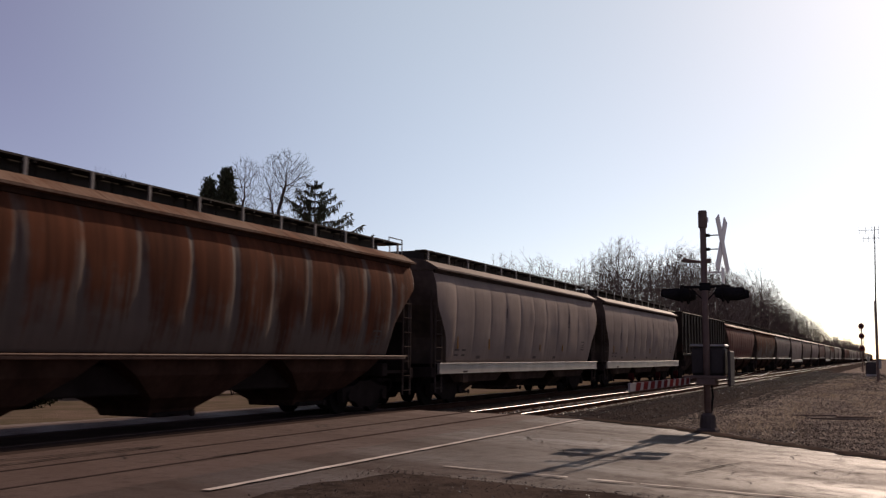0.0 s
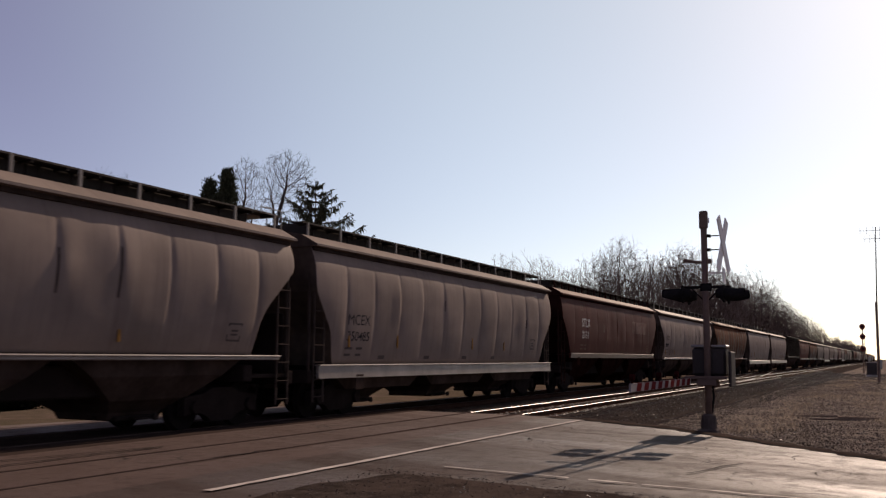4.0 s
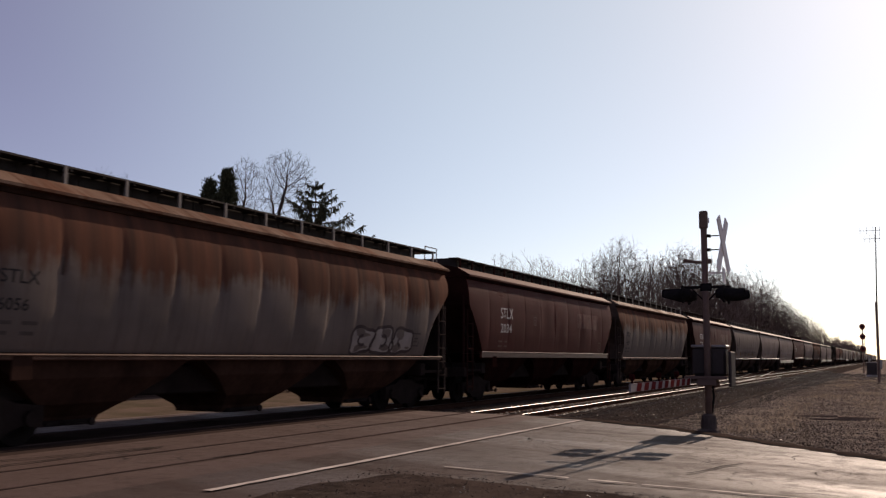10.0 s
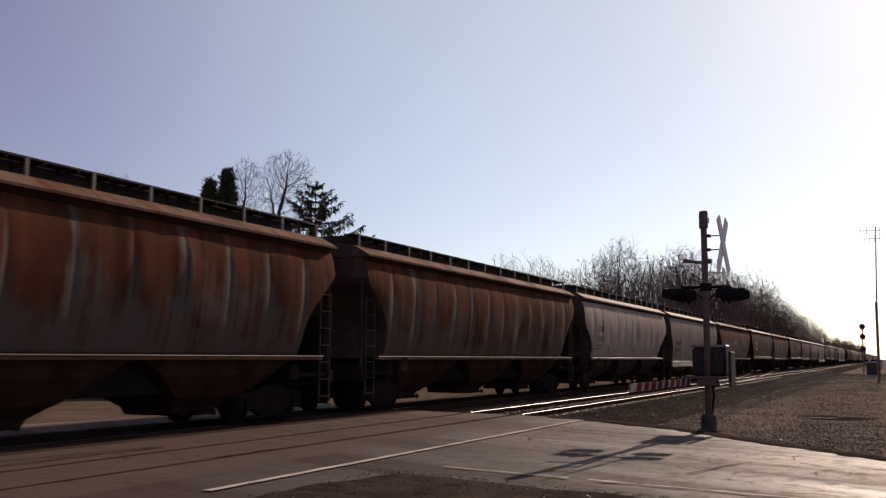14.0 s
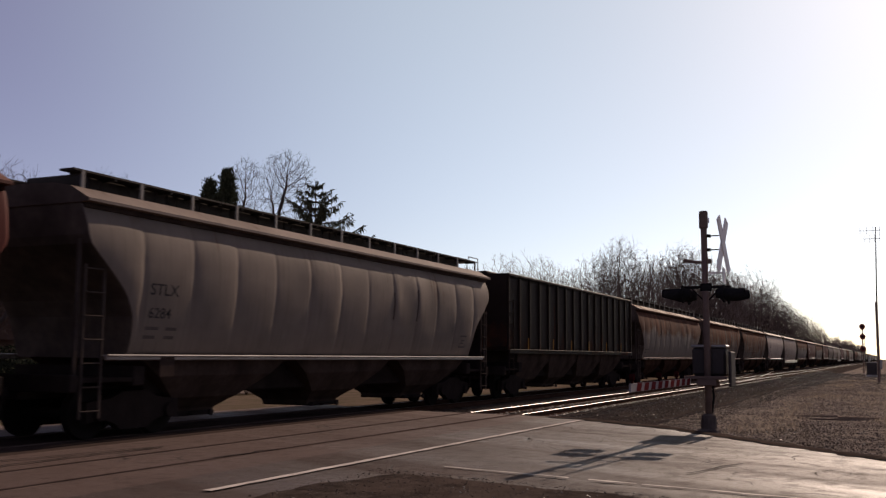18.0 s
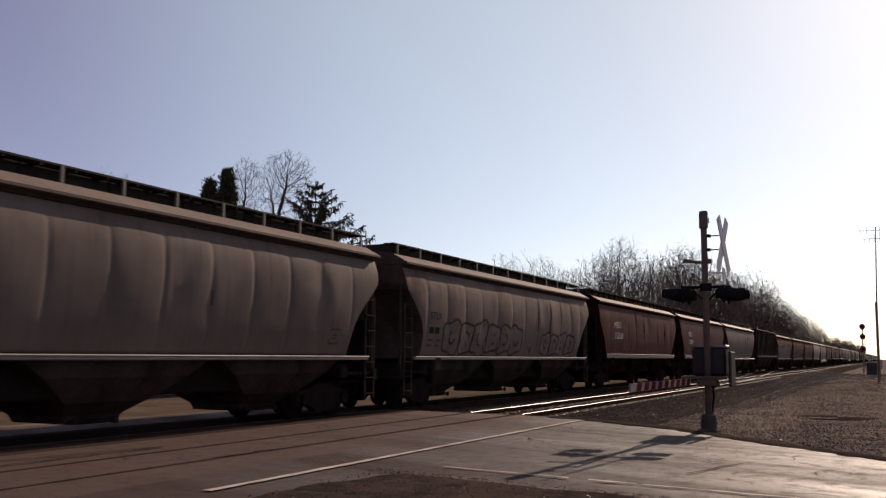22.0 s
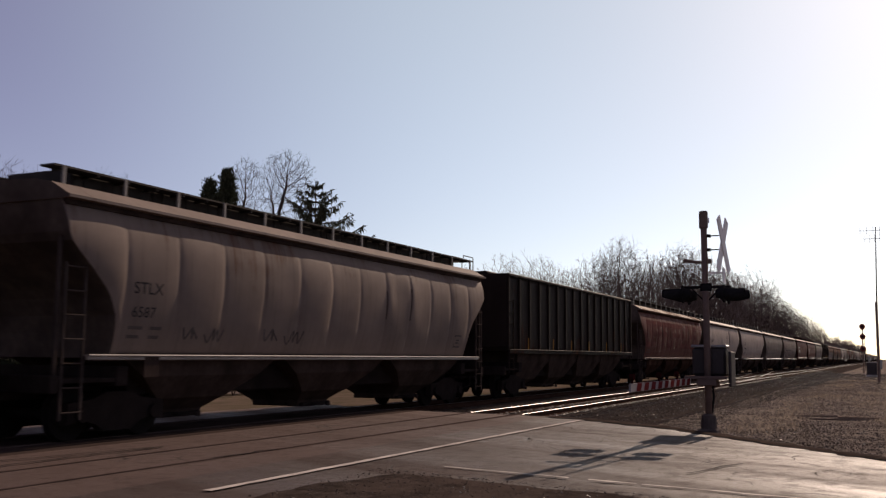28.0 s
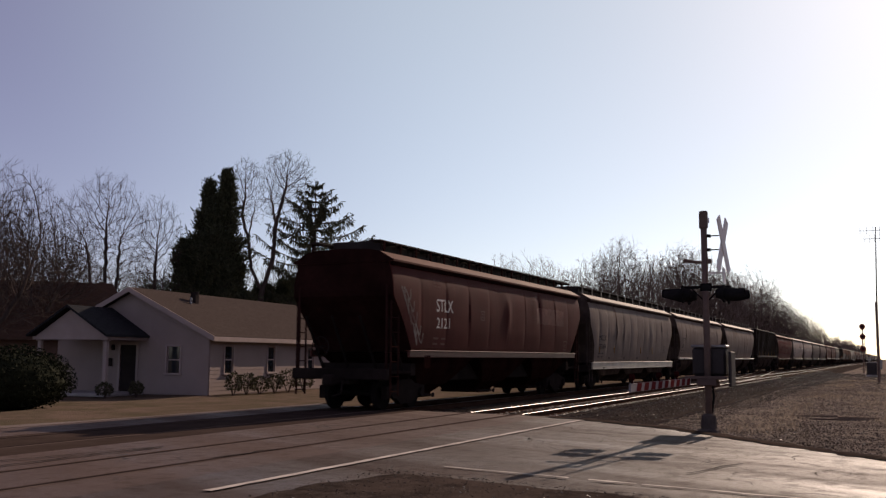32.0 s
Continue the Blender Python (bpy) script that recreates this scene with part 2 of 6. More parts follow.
def stone_surface():
    n = Net("ballast_stone", 0.6)
    isl = n.node("ShaderNodeNewGeometry").outputs["Random Per Island"]
    n.put(n.b.inputs["Specular IOR Level"], n.ramp(isl, 0.03, 0.12, 0.65, 0.03))
    fine = n.noise(40, 4)
    c = n.mix(isl, (0.016, 0.0125, 0.0115), (0.105, 0.083, 0.075))
    c = n.mix(n.ramp(fine, 0.4, 0.7, 0.0, 0.5), c, (0.05, 0.04, 0.036))
    return n.done(c, n.ramp(isl, 0.03, 0.12, 0.30, 0.85), fine, 0.4, 0.01)


def ballast_surface():
    n = Net("ballast_bed", 0.8)
    v = n.node("ShaderNodeTexVoronoi")
    v.inputs["Scale"].default_value = 40
    n.link(n.co.outputs["Object"], v.inputs["Vector"])
    tone = n.noise(0.7, 5)
    c = n.mix(v.outputs["Color"], (0.016, 0.0125, 0.0112), (0.076, 0.059, 0.052))
    c = n.mix(n.ramp(tone, 0.35, 0.65, 0.0, 0.5), c, (0.056, 0.043, 0.037))
    return n.done(c, 0.75, n.calc("SUBTRACT", 1.0, v.outputs["Distance"]), 0.9, 0.05)


def bark(name, colour):
    n = Net(name, 0.9)
    a, f = n.noise(1.0, 5, 0.6, n.space((9, 9, 1.5))), n.noise(0.7, 3)
    c = n.mix(n.ramp(a, 0.35, 0.65), tuple(v * 0.6 for v in colour), colour)
    c = n.mix(n.ramp(f, 0.4, 0.7, 0, 0.4), c, tuple(v * 1.5 for v in colour))
    return n.done(c, 0.9, a, 0.5, 0.02)


def leaf(name, colour):
    n = Net(name, 0.85)
    n.b.inputs["Specular IOR Level"].default_value = 0.02
    isl = n.node("ShaderNodeNewGeometry").outputs["Random Per Island"]
    c = n.mix(isl, tuple(v * 0.5 for v in colour), tuple(v * 1.5 for v in colour))
    return n.done(n.mix(n.ramp(n.noise(0.8, 3), 0.35, 0.65, 0, 0.5), c, tuple(v * 0.7 for v in colour)), 0.75)


def siding():
    n = Net("white_lap_siding", 0.6)
    sep = n.node("ShaderNodeSeparateXYZ")
    n.link(n.co.outputs["Object"], sep.inputs[0])
    dirt, fine = n.noise(0.8, 5), n.noise(30, 4)
    c = n.mix(n.ramp(dirt, 0.4, 0.7, 0, 0.5), (0.32, 0.255, 0.232), (0.25, 0.198, 0.180))
    return n.done(c, 0.6, fine, 0.15, 0.004)


def shingle(name, colour):
    n = Net(name, 0.9)
    v = n.node("ShaderNodeTexBrick")
    v.inputs["Scale"].default_value = 3.0
    n.link(n.co.outputs["Object"], v.inputs["Vector"])
    for k, f in (("Color1", 0.85), ("Color2", 1.15), ("Mortar", 0.5)):
        v.inputs[k].default_value = (*[q * f for q in colour], 1)
    g = n.noise(60, 4)
    return n.done(n.mix(n.ramp(g, 0.35, 0.7, 0, 0.5), v.outputs["Color"], tuple(q * 0.7 for q in colour)), 0.9, g, 0.4, 0.01)


def glass():
    m, t, b = mat("window_glass", 0.06)
    b.inputs["Base Color"].default_value = (0.02, 0.024, 0.028, 1)
    b.inputs["Specular IOR Level"].default_value = 0.6
    return m


def crumble_surface():
    n = Net("crumbled_asphalt", 0.95)
    v = n.node("ShaderNodeTexVoronoi")
    v.inputs["Scale"].default_value = 60
    n.link(n.co.outputs["Object"], v.inputs["Vector"])
    big, mid = n.noise(0.6, 5), n.noise(3.0, 6, 0.7)
    c = n.mix(v.outputs["Color"], (0.020, 0.0155, 0.0135), (0.078, 0.059, 0.050))
    c = n.mix(n.ramp(mid, 0.42, 0.60), c, (0.026, 0.0195, 0.017))
    c = n.mix(n.ramp(big, 0.42, 0.62, 0, 0.75), c, (0.066, 0.048, 0.040))
    return n.done(c, 0.95, n.calc("ADD", n.calc("MULTIPLY", v.outputs["Distance"], -0.6), mid), 0.35, 0.02)


CRUMBLE = crumble_surface()
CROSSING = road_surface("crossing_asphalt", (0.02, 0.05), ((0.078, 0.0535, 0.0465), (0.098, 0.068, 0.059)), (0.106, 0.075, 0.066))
# crossing surface along the far track, coloured darker for the train's shadow
TRAIN_SHADE = plain("crossing_train_shade", (0.048, 0.034, 0.029), 0.95, grain=8)
DUSTY = road_surface("dusty_paving", (0.02, 0.05), ((0.115, 0.086, 0.072), (0.165, 0.125, 0.105)), (0.19, 0.148, 0.125))
BLADE = blade_surface()
ROAD, GROUND, LAWN, STONE, BALLAST = road_surface(), ground_surface(), grass_surface(), stone_surface(), ballast_surface()
BARK, BARK_PALE, NEEDLE, NEEDLE_DEEP = bark("bark_grey", (0.088, 0.067, 0.058)), bark("bark_pale", (0.155, 0.120, 0.104)), leaf("needles", (0.080, 0.080, 0.048)), leaf("needles_deep", (0.085, 0.090, 0.055))
HEDGE = leaf("hedge_leaves", (0.020, 0.022, 0.012))
SHRUB = leaf("shrub_leaves", (0.08, 0.075, 0.045))
SIDING, SHINGLE, SHINGLE_DARK, SHINGLE_BROWN, GLASS = siding(), shingle("shingle_tan", (0.070, 0.054, 0.048)), shingle("shingle_dark", (0.035, 0.035, 0.037)), shingle("shingle_brown", (0.075, 0.045, 0.034)), glass()
TRIM = plain("white_trim", (0.36, 0.29, 0.265), 0.5, vary=0.1)
DOOR = plain("dark_door", (0.035, 0.028, 0.026), 0.4)
LINE = plain("road_paint_white", (0.43, 0.375, 0.34), 0.7, grain=14, vary=0.3)
LINE_WORN = plain("road_paint_worn", (0.44, 0.39, 0.345), 0.8, grain=9, vary=0.55)
TAR = plain("tar_seam", (0.03, 0.026, 0.024), 0.6)
RAIL = plain("rail_rusty", (0.050, 0.027, 0.019), 0.9, 0.0, vary=0.3)
PLATE = plain("tie_plate_worn", (0.30, 0.26, 0.23), 0.35, 0.7, vary=0.3)
RAIL_DULL = plain("rail_head_dusty", (0.088, 0.064, 0.055), 0.75, 0.0, vary=0.3)
RAIL_TOP = plain("rail_head_polished", (0.064, 0.056, 0.051), 0.46, 1.0, vary=0.1)
FLANGE = plain("flangeway_rubber", (0.056, 0.039, 0.034), 0.9)
TIE = plain("tie_timber", (0.085, 0.066, 0.052), 0.9, vary=0.4, grain=12)
ALU = plain("mast_aluminium", (0.060, 0.051, 0.049), 0.6, 0.3, vary=0.15)
WEATHERED = plain("mast_weathered", (0.155, 0.110, 0.094), 0.75, 0.0, vary=0.25)
BLACK = plain("signal_black", (0.018, 0.017, 0.017), 0.55, vary=0.3)
SIGN_BACK = plain("sign_white", (0.82, 0.78, 0.74), 0.5, vary=0.1)
GATE_WHITE = plain("gate_white", (0.27, 0.24, 0.225), 0.5, vary=0.1)
GATE_RED = plain("gate_red", (0.115, 0.022, 0.021), 0.45, vary=0.15)
LENS = plain("lens_red", (0.030, 0.006, 0.006), 0.2)
GALV = plain("galvanised", (0.24, 0.225, 0.22), 0.4, 0.7, vary=0.15)


# ---- mesh helpers ----
class Build:
    """Collects corners and faces of one mesh."""

    def __init__(self):
        self.v, self.f, self.k = [], [], []

    def quad(self, *pts, k=0):
        i = len(self.v)
        self.v += [tuple(q) for q in pts]
        self.f.append(tuple(range(i, i + len(pts))))
        self.k.append(k)

    def box(self, x0, x1, y0, y1, z0, z1, k=0, cut=0.0):
        """A box; cut bevels its long edges a little."""
        c = min(cut, (x1 - x0) / 3, (y1 - y0) / 3, (z1 - z0) / 3)
        if c <= 0:
            i = len(self.v)
            self.v += [(x, y, z) for z in (z0, z1) for y in (y0, y1) for x in (x0, x1)]
            for q in ((0, 2, 3, 1), (4, 5, 7, 6), (0, 1, 5, 4), (2, 6, 7, 3), (0, 4, 6, 2), (1, 3, 7, 5)):
                self.f.append(tuple(i + a for a in q))
                self.k.append(k)
            return
        ring = lambda a: [(x0 + a, y0 + c), (x0 + a, y1 - c), (x0 + c, y1 - a), (x1 - c, y1 - a), (x1 - a, y1 - c), (x1 - a, y0 + c), (x1 - c, y0 + a), (x0 + c, y0 + a)][::-1]
        rows = [[(x, y, z) for x, y in ring(a)] for z, a in ((z0, c), (z0 + c, 0), (z1 - c, 0), (z1, c))]
        self.loft(rows, k, True)

    def loft(self, rows, k=0, caps=False, closed=True):
        i, n = len(self.v), len(rows[0])
        for r in rows:
            self.v += [tuple(q) for q in r]
        for a in range(len(rows) - 1):
            for b in range(n if closed else n - 1):
                c = (b + 1) % n
                self.f.append((i + a * n + b, i + a * n + c, i + (a + 1) * n + c, i + (a + 1) * n + b))
                self.k.append(k)
        if caps:
            self.f += [tuple(i + b for b in reversed(range(n))), tuple(i + (len(rows) - 1) * n + b for b in range(n))]
            self.k += [k, k]

    def tube(self, pts, radii, sides=6, k=0, caps=True):
        pts = [Vector(q) for q in pts]
        rows = []
        for j, q in enumerate(pts):
            way = (pts[min(j + 1, len(pts) - 1)] - pts[max(j - 1, 0)]).normalized()
            side = way.cross(Vector((0, 0, 1)) if abs(way.z) < 0.9 else Vector((1, 0, 0))).normalized()
            up = side.cross(way)
            r = radii[j] if isinstance(radii, (list, tuple)) else radii
            rows.append([q + (side * math.cos(a) + up * math.sin(a)) * r for a in (2 * math.pi * s / sides for s in range(sides))])
        self.loft(rows, k, caps)

    def disc(self, c, axis, r, thick, sides=20, k=0, inner=0.0):
        c, axis = Vector(c), Vector(axis).normalized()
        self.tube([c - axis * thick / 2, c + axis * thick / 2], r, sides, k)

    def mesh(self, name, mats, smooth=False):
        me = bpy.data.meshes.new(name)
        me.from_pydata(self.v, [], self.f)
        for m in mats:
            me.materials.append(m)
        if any(self.k):
            me.polygons.foreach_set("material_index", self.k)
        if smooth:
            me.polygons.foreach_set("use_smooth", [True] * len(self.f))
        me.update()
        return me


def part(name, build, material, parent, label="", at=None, smooth=False):
    """Links one mesh object under a thing or a part."""
    mats = material if isinstance(material, (list, tuple)) else [material]
    me = build if isinstance(build, bpy.types.Mesh) else build.mesh(name, mats, smooth)
    ob = new(name, me)
    ob.parent = parent
    if at is not None:
        ob.matrix_basis = at
    if label:
        ob["label"] = label
    return ob


def thing(name, label, category, at=None, group="", build=None, material=None, kind="", smooth=False):
    if build is None:
        ob = new(name)
    else:
        mats = material if isinstance(material, (list, tuple)) else [material]
        ob = new(name, build.mesh(name, mats, smooth))
    if at is not None:
        ob.matrix_basis = at
    return tagged(ob, label, category, group, kind)


def flat_text(words, size):
    """The corners and faces of words in the built-in font, x to the right, y up."""
    cu = bpy.data.curves.new("words", "FONT")
    cu.body, cu.size, cu.resolution_u, cu.offset = words, size, 3, size * (0.0 if "M" in words else 0.006)
    ob = bpy.data.objects.new("words", cu)
    scene.collection.objects.link(ob)
    me = bpy.data.meshes.new_from_object(ob)
    # cut into narrow pieces, so that it can follow a curved sheet
    bm = bmesh.new()
    bm.from_mesh(me)
    bmesh.ops.triangulate(bm, faces=bm.faces[:])
    bmesh.ops.remove_doubles(bm, verts=bm.verts, dist=1e-5)
    lo, hi = min(v.co.x for v in bm.verts), max(v.co.x for v in bm.verts)
    for i in range(1, int((hi - lo) / 0.06)):
        bmesh.ops.bisect_plane(bm, geom=bm.verts[:] + bm.edges[:] + bm.faces[:], plane_co=(lo + 0.06 * i, 0, 0), plane_no=(1, 0, 0))
    for i in range(1, 4):
        bmesh.ops.bisect_plane(bm, geom=bm.verts[:] + bm.edges[:] + bm.faces[:], plane_co=(0, 0.09 * i, 0), plane_no=(0, 1, 0))
    bm.to_mesh(me)
    bm.free()
    got = [tuple(v.co)[:2] for v in me.vertices], [tuple(q.vertices) for q in me.polygons]
    bpy.data.objects.remove(ob)
    bpy.data.meshes.remove(me)
    return got


# ---- ground, road, tracks ----
NEAR, FAR = 9.714, 13.75
HALF_GAUGE = 0.753
VERGE = -0.30


def road_edge(y):
    """The right-hand edge of the paving at y."""
    pts = [(-60, -8.0), (-20, 3.0), (-6, 11.5), (0.13, 16.5), (1.64, 18.0), (2.93, 19.6), (4.5, 21.4), (6.67, 23.1), (8.0, 23.7), (9.0, 24.1),
           (10.5, 24.1), (13.0, 24.6), (14.6, 25.2), (16.2, 26.2)]
    for (a, xa), (b, xb) in zip(pts, pts[1:]):
        if a <= y <= b:
            return xa + (xb - xa) * (y - a) / (b - a)
    return pts[0][1] if y < pts[0][0] else pts[-1][1]


def far_kerb(x):
    """The far edge of the paving beyond the tracks."""
    return 16.6 + 0.012 * (x - 20) ** 2 if x < 20 else 16.6 - 0.05 * (x - 20)


def ground_height(x, y):
    paved = x < road_edge(y) + 0.35 and y < 17.5
    if paved and y > -40:
        return -0.06 if x < road_edge(y) - 0.3 else -0.03
    d = abs(y - (NEAR + FAR) / 2)
    z = -0.20 if d < 3.9 else max(-0.20 - (d - 3.9) * 0.30, VERGE - 0.2 * (x > 24) * (y < 8))
    if y > 15:
        z = VERGE + (0.16 if y < 24 else 0.03)
    return z + 0.05 * noise.noise((x * 0.25, y * 0.25, 0)) + 0.02 * noise.noise((x * 1.3, y * 1.3, 3))


def axis(stops):
    out = []
    for (a, s), (b, _) in zip(stops, stops[1:]):
        k = max(1, round((b - a) / s))
        out += [a + (b - a) * i / k for i in range(k)]
    return out + [stops[-1][0]]


def make_ground():
    xs = axis([(-3000, 600), (-120, 20), (-20, 2.0), (8, 0.5), (50, 1.5), (120, 8), (400, 60), (3200, 1)])
    ys = axis([(-3000, 600), (-100, 20), (-20, 2.5), (-3, 0.5), (20, 1.0), (40, 10), (120, 60), (3000, 1)])
    b = Build()
    b.v = [(x, y, ground_height(x, y)) for y in ys for x in xs]
    n = len(xs)
    for j in range(len(ys) - 1):
        for i in range(n - 1):
            b.f.append((j * n + i, j * n + i + 1, (j + 1) * n + i + 1, (j + 1) * n + i))
            x, y = (xs[i] + xs[i + 1]) / 2, (ys[j] + ys[j + 1]) / 2
            b.k.append(2 if 15.8 < y else (1 if x > road_edge(y) - 1 and 6.3 < y < 16 or (y > 6 and y < 16 and x < -20) else 0))
    ob = thing("ground", "dead winter grass, gravel and dirt beside the railway", "ground", None, "", b, [GROUND, BALLAST, LAWN], "structure", True)
    return ob


def make_road():
    b = Build()
    ys = axis([(-40, 1.0), (-4, 0.4), (16.4, 1)])
    rows_top = []
    for y in ys:
        e = road_edge(y) + 0.16 * noise.noise((y * 1.7, 0, 5)) + 0.07 * noise.noise((y * 5, 0, 9))
        xs = [-60, -20, -5, 2, 6, 9, 12, 15, 18, 21]
        xs = [x for x in xs if x < e - 0.5]
        while len(xs) < 10:
            xs.append(xs[-1] + (e - xs[-1]) * 0.5)
        row = []
        for x in xs + [e - 0.10, e]:
            row.append((x, y, 0.012 * noise.noise((x * 0.4, y * 0.4, 0)) * (y < 6.5) - (0.025 if x == e else 0)))
        row.append((e + 0.03, y, -0.12))
        rows_top.append(row)
    b.loft(rows_top, 0, False, False)
    b.f = [q[::-1] for q in b.f]
    # slot 2 deepens the train's shadow by colour along the far track
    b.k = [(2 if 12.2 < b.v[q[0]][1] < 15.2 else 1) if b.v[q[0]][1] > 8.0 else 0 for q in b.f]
    thing("road", "worn cracked grey asphalt road and crossing", "road", None, "", b, [ROAD, CROSSING, TRAIN_SHADE], "structure", True)
    # far side: a strip of paving to the kerb, with a pale drive
    b = Build()
    rows = []
    for x in axis([(-60, 4), (6, 1.0), (27, 1)]):
        rows.append([(x, 16.38, 0.004), (x, max(16.5, far_kerb(x)), 0.004), (x, max(16.5, far_kerb(x)) + 0.12, -0.15)])
    b.loft(rows, 0, False, False)
    thing("pavement", "dusty asphalt edge beside the lawn", "road", None, "", b, DUSTY, "structure")


def strip(b, pts, width, z, k=0, fray=0.0):
    """A painted or tarred strip along points on the ground."""
    pts = [Vector((x, y, z)) for x, y in pts]
    rows = []
    for j, q in enumerate(pts):
        way = (pts[min(j + 1, len(pts) - 1)] - pts[max(j - 1, 0)]).normalized()
        side = Vector((-way.y, way.x, 0))
        w1, w2 = (width / 2 * (1 + fray * noise.noise((q.x * 3, q.y * 3, s))) for s in (1, 7))
        rows.append([q - side * w1, q + side * w2])
    b.loft(rows, k, False, False)


def line_between(a, c, n):
    return [(a[0] + (c[0] - a[0]) * i / n, a[1] + (c[1] - a[1]) * i / n) for i in range(n + 1)]


def make_markings():
    b = Build()
    strip(b, line_between((8.8, 6.96), (22.62, 6.83), 60), 0.125, 0.018, 0, 0.5)
    thing("stop_line", "worn white stop line painted across the road", "road marking", None, "", b, LINE, "structure")
    b = Build()
    for y0, y1 in ((5.6, 3.72), (3.45, 2.82), (2.76, 0.2), (0.05, -4)):
        strip(b, line_between((11.09 + y0 * 0.19, y0), (11.09 + y1 * 0.19, y1), 40), 0.058, 0.022, 0, 1.3)
    thing("centre_line", "thin broken white line, mostly worn away", "road marking", None, "", b, LINE_WORN, "structure")
    for a, c, w in (((9.0, 10.9), (12.6, 10.9), 0.05), ((5.0, 12.2), (12.4, 10.95), 0.05), ((11.6, 9.05), (13.1, 9.02), 0.05),
                    ((14.6, 2.0), (13.0, 2.5), 0.035), ((16.0, 4.2), (15.0, 4.9), 0.03)):
        b = Build()
        q = line_between(a, c, 18)
        q = [(x + 0.10 * noise.noise((x * 2, y * 2, 1)), y + 0.10 * noise.noise((x * 2, y * 2, 4))) for x, y in q]
        strip(b, q, w, 0.019, 0, 1.2)
        thing("tar_seam", "dark cracked seam in the asphalt", "road crack", None, "seams in the asphalt", b, TAR, "structure")
    rnd = random.Random(12)
    for _ in range(64):
        x, y, a, w = rnd.uniform(11.5, 21), rnd.uniform(-1, 6.6), rnd.uniform(0, 6.28), rnd.uniform(0.007, 0.017)
        pts = [(x, y)]
        for _j in range(rnd.choice((7, 10, 16))):
            a += rnd.gauss(0, 0.32)
            pts.append((pts[-1][0] + 0.11 * math.cos(a), pts[-1][1] + 0.11 * math.sin(a)))
        if any(q[0] > road_edge(q[1]) - 0.3 for q in pts):
            continue
        b = Build()
        strip(b, pts, w, 0.0165, 0, 1.0)
        thing("road_crack", "short dark crack in the worn asphalt", "road crack", None, "cracks in the asphalt", b, TAR, "structure")
    b = Build()
    strip(b, [(road_edge(y) - 0.12 + 0.12 * noise.noise((y * 2, 3, 0)), y) for y in axis([(-8, 0.15), (8.0, 1)])], 0.36, 0.020, 0, 1.1)
    thing("dirt_rim", "line of dark dirt and grit along the road's edge", "dirt", None, "", b, CRUMBLE, "structure")
    # the crumbled shoulder, from the worn line to beside the stop line
    b = Build()
    rim = []
    for u in range(60):
        y = -30 + 35.4 * (u / 59) ** 0.4
        rim.append((10.05 + 0.20 * y + 0.16 * noise.noise((y * 1.5, 2, 0)) + 0.08 * noise.noise((y * 5, 2, 0)), y))
    for u in range(40):
        x = 11.2 - 0.25 * u / 39 - 24 * (u / 39) ** 2.2
        rim.append((x, 5.75 + 0.45 * ease_in(11.2 - x) + 0.14 * noise.noise((x * 1.5, 7, 0)) + 0.07 * noise.noise((x * 5, 9, 0))))
    rim += [(-20, 6.0), (-20, -30)]
    b.v, b.f, b.k = [(x, y, 0.017) for x, y in rim], [tuple(range(len(rim)))], [0]
    thing("shoulder", "dark crumbled gravelly edge of the road", "road shoulder", None, "", b, CRUMBLE, "structure")


def ease_in(v):
    return max(0.0, min(1.0, v / 1.2))


def rail_rows(x0, x1, y, top, cross=False):
    """The two parts of a rail's section: brown web and foot, bright head."""
    b = Build()
    prof = [(-0.07, -0.17), (0.07, -0.17), (0.07, -0.155), (0.012, -0.13), (0.012, -0.045), (0.034, -0.035), (0.036, -0.008), (0.026, 0.0), (-0.026, 0.0), (-0.036, -0.008), (-0.034, -0.035), (-0.012, -0.045), (-0.012, -0.13), (-0.07, -0.155)]
    n = len(prof)
    rows = [[(x, y + p, top + q) for p, q in prof] for x in (x0, x1)]
    b.loft(rows, 0, True)
    for i in range(n):
        b.k[i] = 1 if i in (7, 8) else 0
    return b


